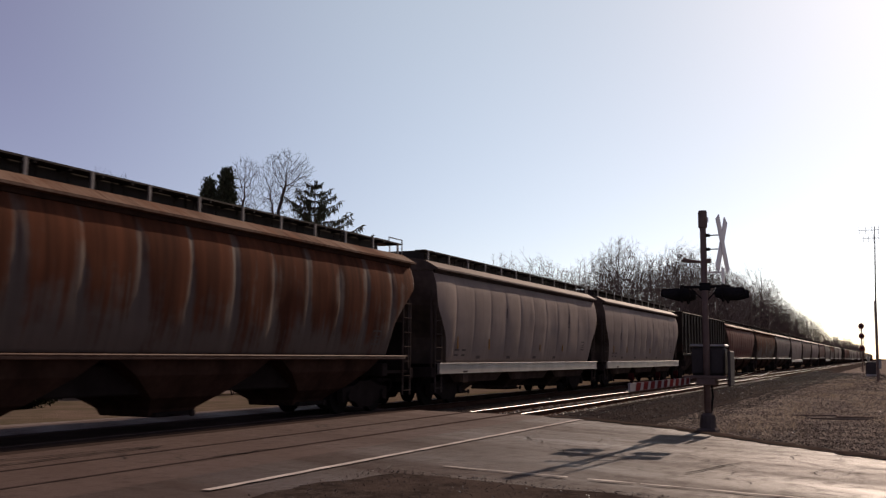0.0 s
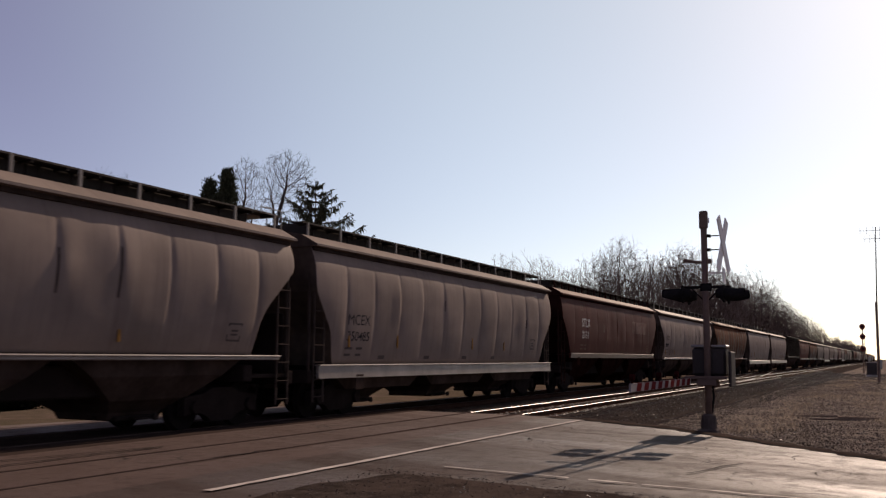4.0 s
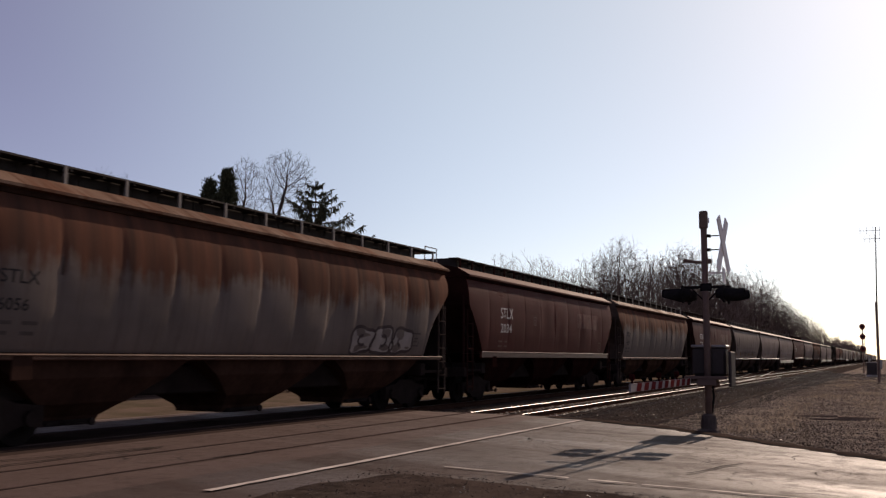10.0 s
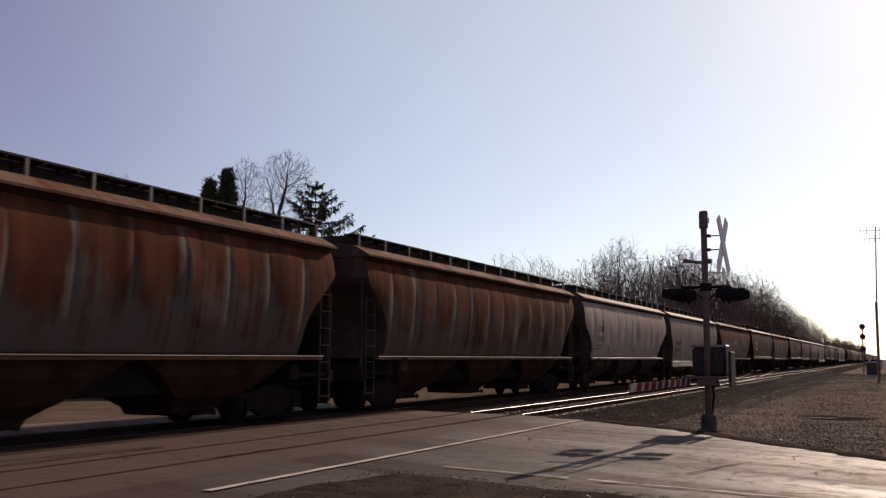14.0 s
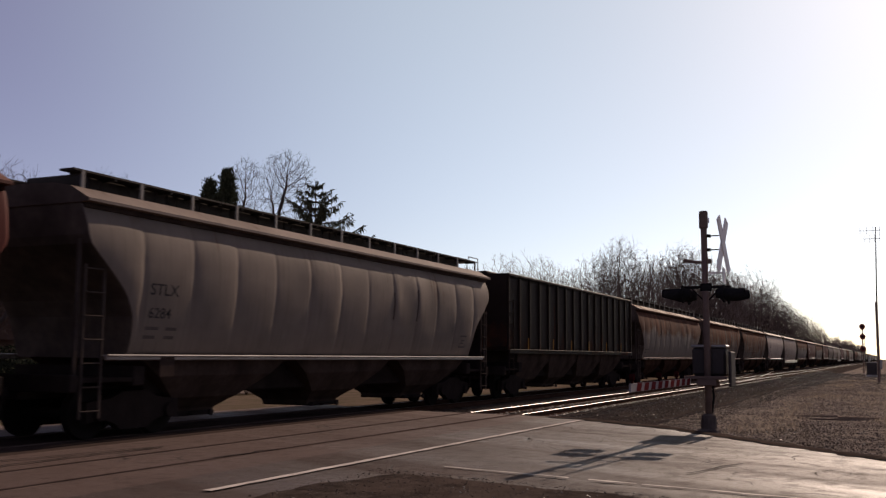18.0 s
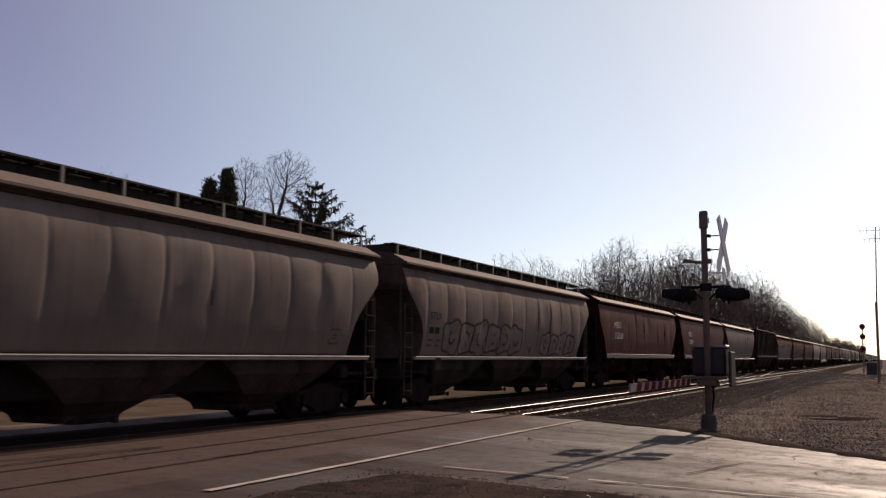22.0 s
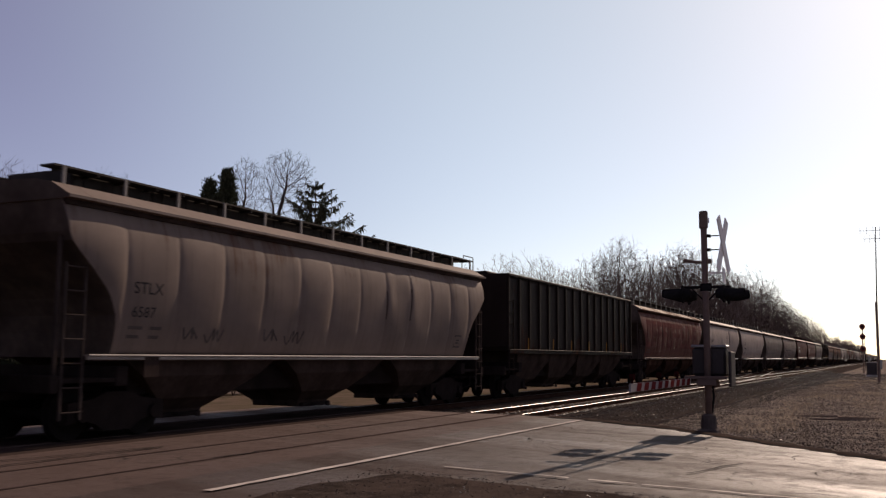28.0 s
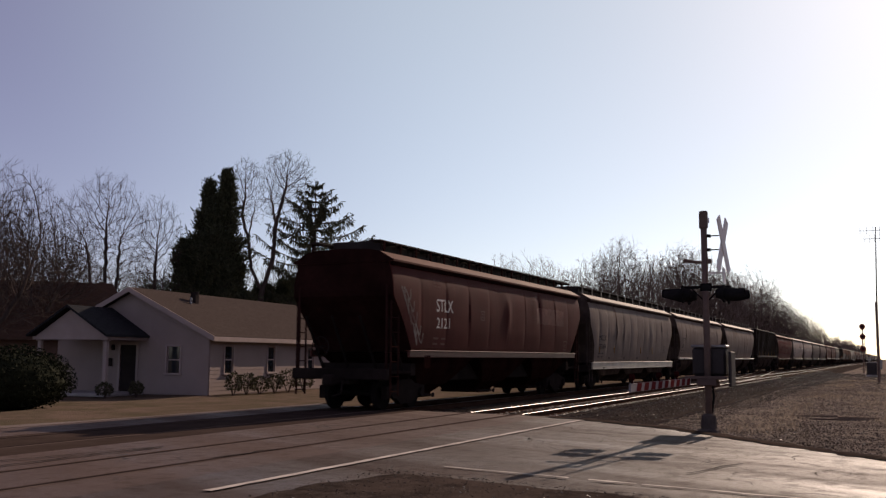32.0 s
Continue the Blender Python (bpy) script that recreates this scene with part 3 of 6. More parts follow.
def make_tracks():
    for name, y, lab in (("near_track", NEAR, "empty railway track with polished rails on timber ties"), ("far_track", FAR, "railway track under the train")):
        t = thing(name, lab, "railway track", pose(0, y, 0), "railway tracks")
        for s in (-1, 1):
            for x0, x1 in ((-700, -20), (-20, 24.3), (24.3, 300), (300, 1500)):
                part("rail", rail_rows(x0, x1, s * HALF_GAUGE, 0.006), [RAIL, RAIL_DULL if x0 == -20 else RAIL_TOP], t)
        near = y == NEAR
        tie = Build()
        tie.box(-0.115, 0.115, -1.3, 1.3, -0.34, -0.165, 0, 0.015)
        tie = tie.mesh("tie", [TIE])
        plate = Build()
        plate.box(-0.1, 0.1, -0.21, 0.21, -0.168, -0.150)
        for q in (-0.16, 0.16):
            plate.box(-0.05, 0.05, q - 0.025, q + 0.025, -0.15, -0.115)
        plate = plate.mesh("tie_plate", [PLATE])
        rest, x, i = Build(), 24.6, 0
        while x < 420:
            if near and i < 120:
                o = part("tie", tie, TIE, t, "", pose(x + 0.03 * math.sin(i * 5.1), 0.04 * math.sin(i * 3.3), 0, 0, 0, 1.2 * math.sin(i * 1.7)))
                for s in (-1, 1):
                    part("tie_plate", plate, PLATE, o, "", pose(0, s * HALF_GAUGE, 0))
            else:
                rest.box(x - 0.115, x + 0.115, -1.3, 1.3, -0.34, -0.165)
            x, i = x + 0.54, i + 1
        tagged(part("distant_tie", rest, TIE, t), kind="stuff")
        # concrete-grey filler and flangeways in the crossing
        for s in (-1, 1):
            g = Build()
            g.box(-20, 24.2, s * HALF_GAUGE - s * 0.085 - 0.022, s * HALF_GAUGE - s * 0.085 + 0.022, -0.02, 0.013)
            part("flangeway", g, FLANGE, t)


def make_crossover():
    """The slanting rails that join the two tracks further along."""
    t = thing("crossover", "slanting rails joining the two tracks", "railway track", pose(0, 0, 0), "railway tracks")
    prof = [(-0.07, -0.17), (0.07, -0.17), (0.02, -0.13), (0.036, -0.03), (0.03, 0.0), (-0.03, 0.0), (-0.036, -0.03), (-0.02, -0.13)]
    for s in (-1, 1):
        b, rows = Build(), []
        for i in range(33):
            u = i / 32
            y = NEAR + (FAR - NEAR) * (u * u * (3 - 2 * u)) + s * HALF_GAUGE
            rows.append([(62 + 74 * u, y + p, 0.012 + q) for p, q in prof])
        b.loft(rows, 0, True)
        b.k = [1 if i % len(prof) == 4 else 0 for i in range(len(b.f))]
        part("rail", b, [RAIL, RAIL_TOP], t)


def make_ballast():
    rnd = random.Random(4)
    b = Build()

    def stone(x, y, z, r):
        i = len(b.v)
        a = rnd.random() * 6.28
        sx, sy, sz = r * rnd.uniform(0.8, 1.3), r * rnd.uniform(0.7, 1.2), r * rnd.uniform(0.35, 0.7)
        ca, sa, tilt = math.cos(a), math.sin(a), rnd.uniform(-0.5, 0.5)
        for px, py, pz in ((1, 0.2, 0), (-1, -0.2, 0), (0.1, 1, 0.1), (-0.1, -1, -0.1), (0.3, 0.1, 1), (-0.3, 0, -1)):
            px, py, pz = px * sx, py * sy, pz * sz + tilt * px * sx
            b.v.append((x + px * ca - py * sa, y + px * sa + py * ca, z + pz))
        for q in ((0, 2, 4), (2, 1, 4), (1, 3, 4), (3, 0, 4), (2, 0, 5), (1, 2, 5), (3, 1, 5), (0, 3, 5)):
            b.f.append(tuple(i + w for w in q))
            b.k.append(0)

    made = 0
    while made < 78000:
        x = 18 + 125 * rnd.random() ** 2.3
        y = rnd.uniform(-1.5, 12.6)
        if x < road_edge(y) + rnd.uniform(-0.05, 0.35) or rnd.random() > (0.95 if y > 5.2 else (0.45 if x < 32 else 0.28)):
            continue
        if abs(abs(y - NEAR) - HALF_GAUGE) < 0.10:
            continue
        stone(x, y, ground_height(x, y) + 0.015, rnd.uniform(0.009, 0.021) * (1 + (x - 18) / 52) * (1.6 if rnd.random() < 0.05 else 1.0))
        made += 1
    for _ in range(2600):
        y = rnd.uniform(-1, 6.3)
        x = 10.3 + 0.2 * y - 5 * rnd.random() ** 1.5
        if x > 4:
            stone(x, y, 0.018, rnd.uniform(0.005, 0.016))
    thing("ballast_stones", "loose dark crushed stone beside the track", "gravel", None, "", b, STONE, "stuff")
    # litter of pale stones and twigs on the dirt; the pale colour doubles as sun glints
    b = Build()
    for _ in range(2600):
        x, y = rnd.uniform(22, 60), rnd.uniform(-1.5, 5.5)
        if x > road_edge(y) + 0.4:
            stone(x, y, ground_height(x, y) + 0.02, rnd.uniform(0.008, 0.024))
    thing("pale_glint_stones", "scattered pale stones on the dirt, doubling as glints", "gravel", None, "", b, plain("pale_glint_stone", (0.34, 0.30, 0.27), 0.4), "stuff")
    # dry grass in loose drifts on the dirt
    b = Build()
    made = 0
    while made < 6000:
        x, y = 25 + 75 * rnd.random() ** 1.2, rnd.uniform(-5.0, 4.6)
        if x < road_edge(y) + 0.5 or noise.noise((x * 0.16, y * 0.45, 8)) < rnd.uniform(-0.05, 0.45):
            continue
        q = Vector((x, y, ground_height(x, y) - 0.01))
        a, hgt, w = rnd.uniform(0, math.tau), rnd.uniform(0.05, 0.17), rnd.uniform(0.006, 0.014) * (1 + x / 60)
        side = Vector((math.cos(a), math.sin(a), 0)) * w
        tip = q + Vector((rnd.gauss(0, 0.07), rnd.gauss(0, 0.07), hgt))
        b.quad(q - side, q + side, tip)
        made += 1
    thing("dry_grass", "sparse dry grass on the dirt verge", "grass", None, "", b, BLADE, "stuff")
    for x, y, ln, a in ((36.5, 2.5, 1.6, -62), (35.0, 1.6, 1.9, -70), (36.0, 1.1, 1.3, -80)):
        b = Build()
        b.box(-ln / 2, ln / 2, -0.06, 0.06, 0, 0.06, 0, 0.01)
        thing("discarded_tie", "weathered grey timber tie lying on the dirt", "timber", pose(x, y, ground_height(x, y), 0, 0, a), "discarded ties", b, plain("old_timber", (0.15, 0.115, 0.092), 0.9, grain=10))


make_ground()
make_road()
make_markings()
make_tracks()
make_crossover()
make_ballast()


# ---- the crossing signal with its lowered gate ----
def make_crossing_signal():
    x, y = 20.9, 3.52
    t = thing("crossing_signal", "weathered metal crossing mast with crossbuck, hooded lights and lowered gate", "crossing signal", pose(x, y, 0))
    b = Build()
    b.box(-0.24, 0.24, -0.2, 0.2, -0.2, 0.05, 0, 0.03)
    b.tube([(0, 0, 0.05), (0, 0, 0.32), (0, 0, 0.36)], [0.17, 0.15, 0.09], 12)
    part("base", b, plain("cast_base_grey", (0.085, 0.070, 0.064), 0.7, vary=0.35), t, "dull grey cast base on the verge")
    b = Build()
    b.tube([(0, 0, 0.3), (0, 0.005, 2.4), (0, 0.02, 4.55)], [0.072, 0.068, 0.066], 14)
    part("pole", b, WEATHERED, t, "", None, True)
    b = Build()
    b.tube([(0, 0.02, 4.28), (0, 0.02, 4.30), (0, 0.02, 4.62), (0, 0.02, 4.66)], [0.07, 0.095, 0.095, 0.08], 14)
    part("bell", b, WEATHERED, t, "drum-shaped bell on the mast's top")
    b = Build()
    b.box(-0.01, 0.012, -0.1, -0.03, 4.40, 4.51)
    part("bell_plate", b, SIGN_BACK, t)
    # crossbuck, turned to the road's traffic
    for tilt, off in ((31, 0.0), (-31, 0.025)):
        b = Build()
        b.box(-0.115, 0.115, -0.012, 0.012, -0.66, 0.66, 0, 0.004)
        part("crossbuck_blade", b, SIGN_BACK, t, "pale narrow blade", pose(0.02, -0.36 - off, 3.91, 0, tilt, -8))
    b = Build()
    for z in (3.82, 4.12):
        b.tube([(0, -0.05, z), (0.01, -0.37, z)], 0.014, 6)
        b.box(-0.05, 0.05, -0.12, -0.05, z - 0.03, z + 0.03)
    part("crossbuck_bracket", b, BLACK, t)
    b = Build()
    b.box(-0.16, 0.16, -0.39, -0.37, 3.10, 3.42, 0, 0.004)
    b.box(-0.02, 0.02, -0.37, -0.05, 3.30, 3.34)
    part("track_count_plate", b, SIGN_BACK, t)
    b = Build()
    b.tube([(0, 0.07, 3.55), (0.02, 0.25, 3.57), (0.02, 0.46, 3.61)], [0.03, 0.035, 0.05], 8)
    b.box(-0.04, 0.04, -0.13, -0.06, 3.52, 3.62)
    part("side_bracket", b, WEATHERED, t)
    # cross-arm with two pairs of hooded lamps, back to back
    b = Build()
    b.tube([(0, -0.52, 3.02), (0, 0.52, 3.02)], 0.03, 8)
    b.box(-0.07, 0.07, -0.11, 0.11, 2.94, 3.1)
    b.tube([(0, -0.30, 3.0), (0, -0.05, 2.74)], 0.015, 6)
    b.tube([(0, 0.30, 3.0), (0, 0.05, 2.74)], 0.015, 6)
    part("cross_arm", b, BLACK, t)
    for s in (-1, 1):
        for dx in (-0.34, 0.34):
            yy = s * 0.42
            b = Build()
            b.disc((dx, yy, 2.86), (0, 1, 0), 0.19, 0.03, 24)
            b.tube([(dx, yy - s * 0.16, 2.86), (dx, yy, 2.86)], [0.09, 0.14], 14)
            back = part("lamp_backplate", b, BLACK, t)
            h = Build()
            rows = []
            for d, lo in ((0.0, -2.0), (0.2, -1.1), (0.42, -0.35)):
                rows.append([(dx + 0.12 * math.cos(a), yy + s * d, 2.86 - 0.05 * d + 0.12 * math.sin(a)) for a in (lo + (math.pi - 2 * lo) * i / 16 for i in range(17))])
            h.loft(rows, 0, False, False)
            rows = [[(q[0] * 1.0 + (q[0] - dx) * 0.06, q[1], q[2] + (q[2] - 2.86) * 0.06) for q in r] for r in rows]
            h.loft(rows, 0, False, False)
            part("hood", h, BLACK, back)
            h = Build()
            h.disc((dx, yy + s * 0.03, 2.86), (0, 1, 0), 0.1, 0.03, 18)
            part("lens", h, LENS, back, "red lens")
    # gate mechanism
    b = Build()
    b.box(0.08, 0.52, -0.36, 0.34, 1.14, 1.74, 0, 0.05)
    mech = part("gate_mechanism", b, ALU, t, "grey metal case with pale bands")
    for y0, y1 in ((-0.38, -0.06), (0.06, 0.36)):
        b = Build()
        b.box(0.06, 0.54, y0, y1, 1.74, 1.80, 0, 0.02)
        part("case_lid", b, GALV, mech)
    b = Build()
    b.box(0.065, 0.08, -0.32, -0.09, 1.20, 1.68, 0, 0.004)
    b.box(0.065, 0.08, 0.09, 0.31, 1.20, 1.68, 0, 0.004)
    b.tube([(0.03, 0.25, 1.44), (0.065, 0.25, 1.44)], 0.03, 10)
    part("case_door", b, ALU, mech)
    b = Build()
    b.box(-0.20, 0.56, -0.42, 0.46, 1.08, 1.14, 0, 0.01)
    b.box(-0.20, 0.20, -0.2, 0.2, 0.94, 1.08, 0, 0.02)
    part("mechanism_shelf", b, WEATHERED, t)
    b = Build()
    b.box(-0.10, 0.50, -0.50, -0.44, 0.92, 1.66, 0, 0.02)
    part("counterweight", b, ALU, t, "dull counterweight plate")
    b = Build()
    b.tube([(0.06, -0.05, 0.3), (0.08, -0.1, 0.7), (0.06, -0.08, 1.05)], 0.022, 8)
    part("conduit", b, BLACK, t)
    # the arm, lying level across the lane
    arm = Build()
    L, x1 = 5.15, -0.30
    arm.box(x1 - L, x1, 0.30, 0.335, 0.96, 1.10, 0, 0.004)
    gate = part("gate_arm", arm, GATE_WHITE, t, "white gate arm with red stripes, lowered")
    n = 9
    for i in range(n):
        s = Build()
        a = x1 - L + 0.35 + i * (L - 0.3) / n
        w = 0.33
        for yy in (0.297, 0.338):
            s.quad((a, yy, 0.965), (a + w, yy, 0.965), (a + w + 0.09, yy, 1.095), (a + 0.09, yy, 1.095))
        s.quad((a + 0.09, 0.297, 1.1025), (a + 0.09 + w, 0.297, 1.1025), (a + 0.09 + w, 0.338, 1.1025), (a + 0.09, 0.338, 1.1025))
        part("red_stripe", s, GATE_RED, gate)
    for xx in (-5.0, -3.0, -1.4):
        s = Build()
        s.tube([(x1 + xx, 0.317, 1.10), (x1 + xx, 0.317, 1.15)], 0.02, 8)
        s.disc((x1 + xx, 0.317, 1.20), (0, 1, 0), 0.055, 0.07, 14)
        part("arm_lamp", s, LENS, gate)


SIGNAL_RED = plain("signal_dull_red", (0.15, 0.045, 0.040), 0.6)


def make_rail_signal():
    t = thing("railway_signal", "tall dark railway signal mast with three round heads", "railway signal", pose(148, 3.5, -0.4))
    b = Build()
    b.tube([(0, 0, 0), (0, 0, 6.9)], [0.10, 0.08], 10)
    part("mast", b, WEATHERED, t)
    for z in (6.45, 5.05, 3.35):
        b = Build()
        b.disc((-0.1, 0, z), (1, 0, 0), 0.40, 0.05, 22)
        b.box(0.0, 0.3, -0.2, 0.2, z - 0.3, z + 0.3, 0, 0.04)
        head = part("signal_head", b, SIGNAL_RED, t)
        h = Build()
        h.tube([(-0.55, 0, z - 0.03), (-0.12, 0, z)], 0.14, 12)
        part("visor", h, BLACK, head)
    b = Build()
    for s in (-0.22, 0.22):
        b.tube([(0.35, s, 0.2), (0.2, s, 6.8)], 0.03, 5)
    for i in range(16):
        b.tube([(0.35 - i * 0.009, -0.22, 0.4 + i * 0.4), (0.35 - i * 0.009, 0.22, 0.4 + i * 0.4)], 0.016, 5)
    part("ladder", b, ALU, t)
    b = Build()
    b.box(-0.4, 0.4, -0.9, -0.6, 1.6, 2.2, 0, 0.03)
    b.tube([(0, -0.75, 0), (0, -0.75, 1.6)], 0.06, 8)
    part("junction_box", b, GALV, t)
    t = thing("relay_case", "squat grey metal relay case on the gravel", "equipment case", pose(120, 2.0, -0.4))
    b = Build()
    b.box(-0.5, 0.5, -0.55, 0.55, 0.15, 1.5, 0, 0.04)
    part("case", b, ALU, t)
    b = Build()
    b.box(-0.56, 0.56, -0.6, 0.6, 1.5, 1.57, 0, 0.02)
    part("lid", b, GALV, t)
    b = Build()
    b.box(-0.55, 0.55, -0.6, 0.6, -0.05, 0.15, 0, 0.02)
    part("plinth", b, plain("concrete", (0.35, 0.33, 0.31), 0.9), t)


def make_antenna():
    t = thing("radio_antenna", "thin grey radio mast with small yagi aerials", "antenna", pose(89.7, 0.9, -0.4))
    b = Build()
    b.tube([(0, 0, 0), (0, 0, 7.0), (0, -0.15, 13.2)], [0.075, 0.06, 0.035], 8)
    part("pole", b, ALU, t)
    for z, ln in ((12.9, 1.5), (12.2, 1.1)):
        b = Build()
        b.tube([(0, -0.5, z), (0, ln * 0.75, z)], 0.02, 6)
        for i in range(4):
            yy = -0.45 + i * (ln * 0.75 + 0.4) / 3
            b.tube([(0, yy, z - 0.38 + i * 0.03), (0, yy, z + 0.38 - i * 0.03)], 0.014, 5)
        part("aerial", b, ALU, t)
    t = thing("utility_pole", "slim dark pole beside the radio mast", "pole", pose(88.2, 0.95, -0.4))
    b = Build()
    b.tube([(0, 0, 0), (0, 0, 6.7)], [0.11, 0.085], 10)
    part("shaft", b, WEATHERED, t)
    b = Build()
    b.box(-0.15, 0.15, -0.3, -0.1, 1.1, 1.9, 0, 0.02)
    part("meter_box", b, GALV, t)


make_crossing_signal()
make_rail_signal()
make_antenna()


# ---- the train ----
def ease(a, b, v):
    v = max(0.0, min(1.0, (v - a) / (b - a)))
    return v * v * (3 - 2 * v)


def lerp_table(rows, z):
    for (a, p), (b, q) in zip(rows, rows[1:]):
        if z <= b:
            return p + (q - p) * max(0.0, (z - a) / (b - a))
    return rows[-1][1]


# each kind of car: half length of the body, its section (height, half width), how far each height is drawn in at the ends, sill, panels
ROUND = [(1.44, 1.34), (1.7, 1.425), (2.1, 1.525), (2.6, 1.59), (3.0, 1.615), (3.4, 1.60), (3.7, 1.55), (3.95, 1.46), (4.12, 1.34)]
KINDS = {
    "round": dict(half=8.95, wide=ROUND,
                  draw=[(1.44, 1.28), (1.8, 1.27), (2.2, 1.20), (2.55, 1.00), (2.9, 0.62), (3.2, 0.27), (3.42, 0.04), (4.12, 0.0)],
                  sill=(1.405, 1.49, 1.56), end=0.55, panels=13, pillow=0.024, dents=4, posts=13, mark=(1.55, 2.59, 0.30, 2.17, 0.27)),
    "long": dict(half=9.25, wide=ROUND,
                 draw=[(1.44, 1.45), (1.8, 1.44), (2.2, 1.32), (2.55, 1.03), (2.9, 0.62), (3.2, 0.27), (3.42, 0.04), (4.12, 0.0)],
                 sill=(1.405, 1.49, 1.56), end=0.7, panels=14, pillow=0.018, dents=5, posts=14, mark=(1.7, 2.59, 0.32, 2.15, 0.30)),
    "short": dict(half=8.41, wide=ROUND,
                  draw=[(1.44, 1.55), (1.8, 1.52), (2.2, 1.20), (2.5, 0.80), (2.75, 0.30), (2.95, 0.04), (3.2, 0.0), (4.12, 0.0)],
                  sill=(1.41, 1.49, 1.56), end=1.1, panels=12, pillow=0.022, dents=4, posts=13, mark=(2.05, 2.68, 0.37, 2.25, 0.33)),
    "deep": dict(half=8.60, wide=[(1.26, 1.42), (1.6, 1.48), (2.1, 1.55), (2.7, 1.60), (3.2, 1.60), (3.6, 1.57), (3.9, 1.49), (4.12, 1.38)],
                 draw=[(1.26, 1.05), (1.5, 0.93), (2.1, 0.75), (2.5, 0.42), (2.95, 0.06), (3.2, 0.0), (4.12, 0.0)],
                 sill=(0.98, 1.28, 1.57), end=0.15, panels=12, pillow=0.021, dents=6, posts=12, mark=(1.5, 2.28, 0.37, 1.88, 0.34)),
    "red": dict(half=8.66, wide=[(1.62, 1.52), (1.9, 1.55), (2.3, 1.59), (2.8, 1.605), (3.3, 1.595), (3.6, 1.57), (3.9, 1.51), (4.12, 1.43)],
                draw=[(1.62, 1.30), (2.0, 1.00), (2.5, 0.60), (2.9, 0.26), (3.1, 0.05), (3.2, 0.0), (4.12, 0.0)],
                sill=(1.47, 1.66, 1.59), end=0.95, panels=10, pillow=0.011, dents=4, posts=18, mark=(2.72, 2.83, 0.53, 2.34, 0.44)),
    "black": dict(half=8.90, wide=[(1.72, 1.50), (1.78, 1.52), (4.3, 1.52), (4.38, 1.52)],
                  draw=[(1.72, 0.10), (1.78, 0.0), (4.38, 0.0)], sill=(1.62, 1.76, 1.56), end=0.1, panels=16, pillow=0.0, dents=0, posts=0, mark=None),
}


KINDS["deep_long"] = dict(KINDS["deep"], half=8.85, end=0.2)


# the true surface of each side sheet: stations along it, heights, and how far out each lies
SKINS = {}


def body_mesh(kind, seed, skin):
    """Side and end sheets as rings of one height each; panels belly out a little between seams, with dents."""
    k = KINDS[kind]
    rnd = random.Random(seed)
    lo, hi = k["wide"][0][0], k["wide"][-1][0]
    nz, nx = 18, k["panels"] * 8
    dents = [(rnd.uniform(-2.2, 7.0), rnd.uniform(2.2, 3.6), rnd.uniform(0.13, 0.30), rnd.uniform(0.5, 1.1), rnd.choice((-1, -1, 1)) * rnd.uniform(0.03, 0.07)) for _ in range(k["dents"])]
    belly = [rnd.uniform(0.35, 1.6) for _ in range(k["panels"] + 1)]
    # sheets buckled beside a seam: a crisp upright swelling
    pitch = 2 * k["half"] / k["panels"]
    buckles = [(-k["half"] + pitch * rnd.randint(2, k["panels"] - 2) + rnd.choice((-0.10, 0.10)), rnd.uniform(2.6, 3.5), rnd.uniform(0.10, 0.17), rnd.uniform(0.3, 0.7), rnd.uniform(0.010, 0.028)) for _ in range(2 * k["dents"])]
    dents += buckles
    b = Build()
    rows = []
    cuts = (0.0, 0.03, 0.10, 0.25, 0.5, 0.75, 0.90, 0.97)
    grid = [-k["half"] + 2 * k["half"] * (q + u) / k["panels"] for q in range(k["panels"]) for u in cuts] + [k["half"]]
    outs = []
    for j in range(nz + 1):
        z = lo + (hi - lo) * j / nz
        w, e = lerp_table(k["wide"], z), k["half"] - lerp_table(k["draw"], z)
        near, far, out_row = [], [], []
        for i in range(nx + 1):
            x = grid[i]
            if abs(x) > e - 0.12:
                x = math.copysign(e - 0.12 + (abs(x) - e + 0.12) * 0.12 / (k["half"] - e + 0.12), x)
            u = cuts[i % 8]
            fade = math.sin(math.pi * j / nz) ** 0.6 * min(1, (e - abs(x)) / 0.4)
            out = k["pillow"] * belly[i // 8] * fade * (1 - (2 * u - 1) ** 4) - (0.006 * fade if u == 0.0 else 0)
            for dx, dz, rx, rz, h in dents:
                q = ((x - dx) / rx) ** 2 + ((z - dz) / rz) ** 2
                if q < 4:
                    out += h * fade * math.exp(-q * 1.6)
            out += 0.008 * fade * noise.noise((x * 1.1, z * 1.3, seed))
            out_row.append((x, w + out))
            near.append((x, -w - out, z))
            far.append((x, w + out, z))
        rows.append(near + far[::-1])
        outs.append(out_row)
    SKINS[kind, skin] = (lo, (hi - lo) / nz, outs)
    b.loft(rows, 0, True)
    me = b.mesh("body", [GREY, UNDER], True)
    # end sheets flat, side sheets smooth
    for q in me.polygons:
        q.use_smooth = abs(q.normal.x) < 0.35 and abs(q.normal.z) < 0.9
        # end faces take the darker slot, which paints in their shade
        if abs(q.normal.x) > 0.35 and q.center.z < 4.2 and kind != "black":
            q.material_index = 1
    return me


def side_out(kind, z):
    return lerp_table(KINDS[kind]["wide"], z)


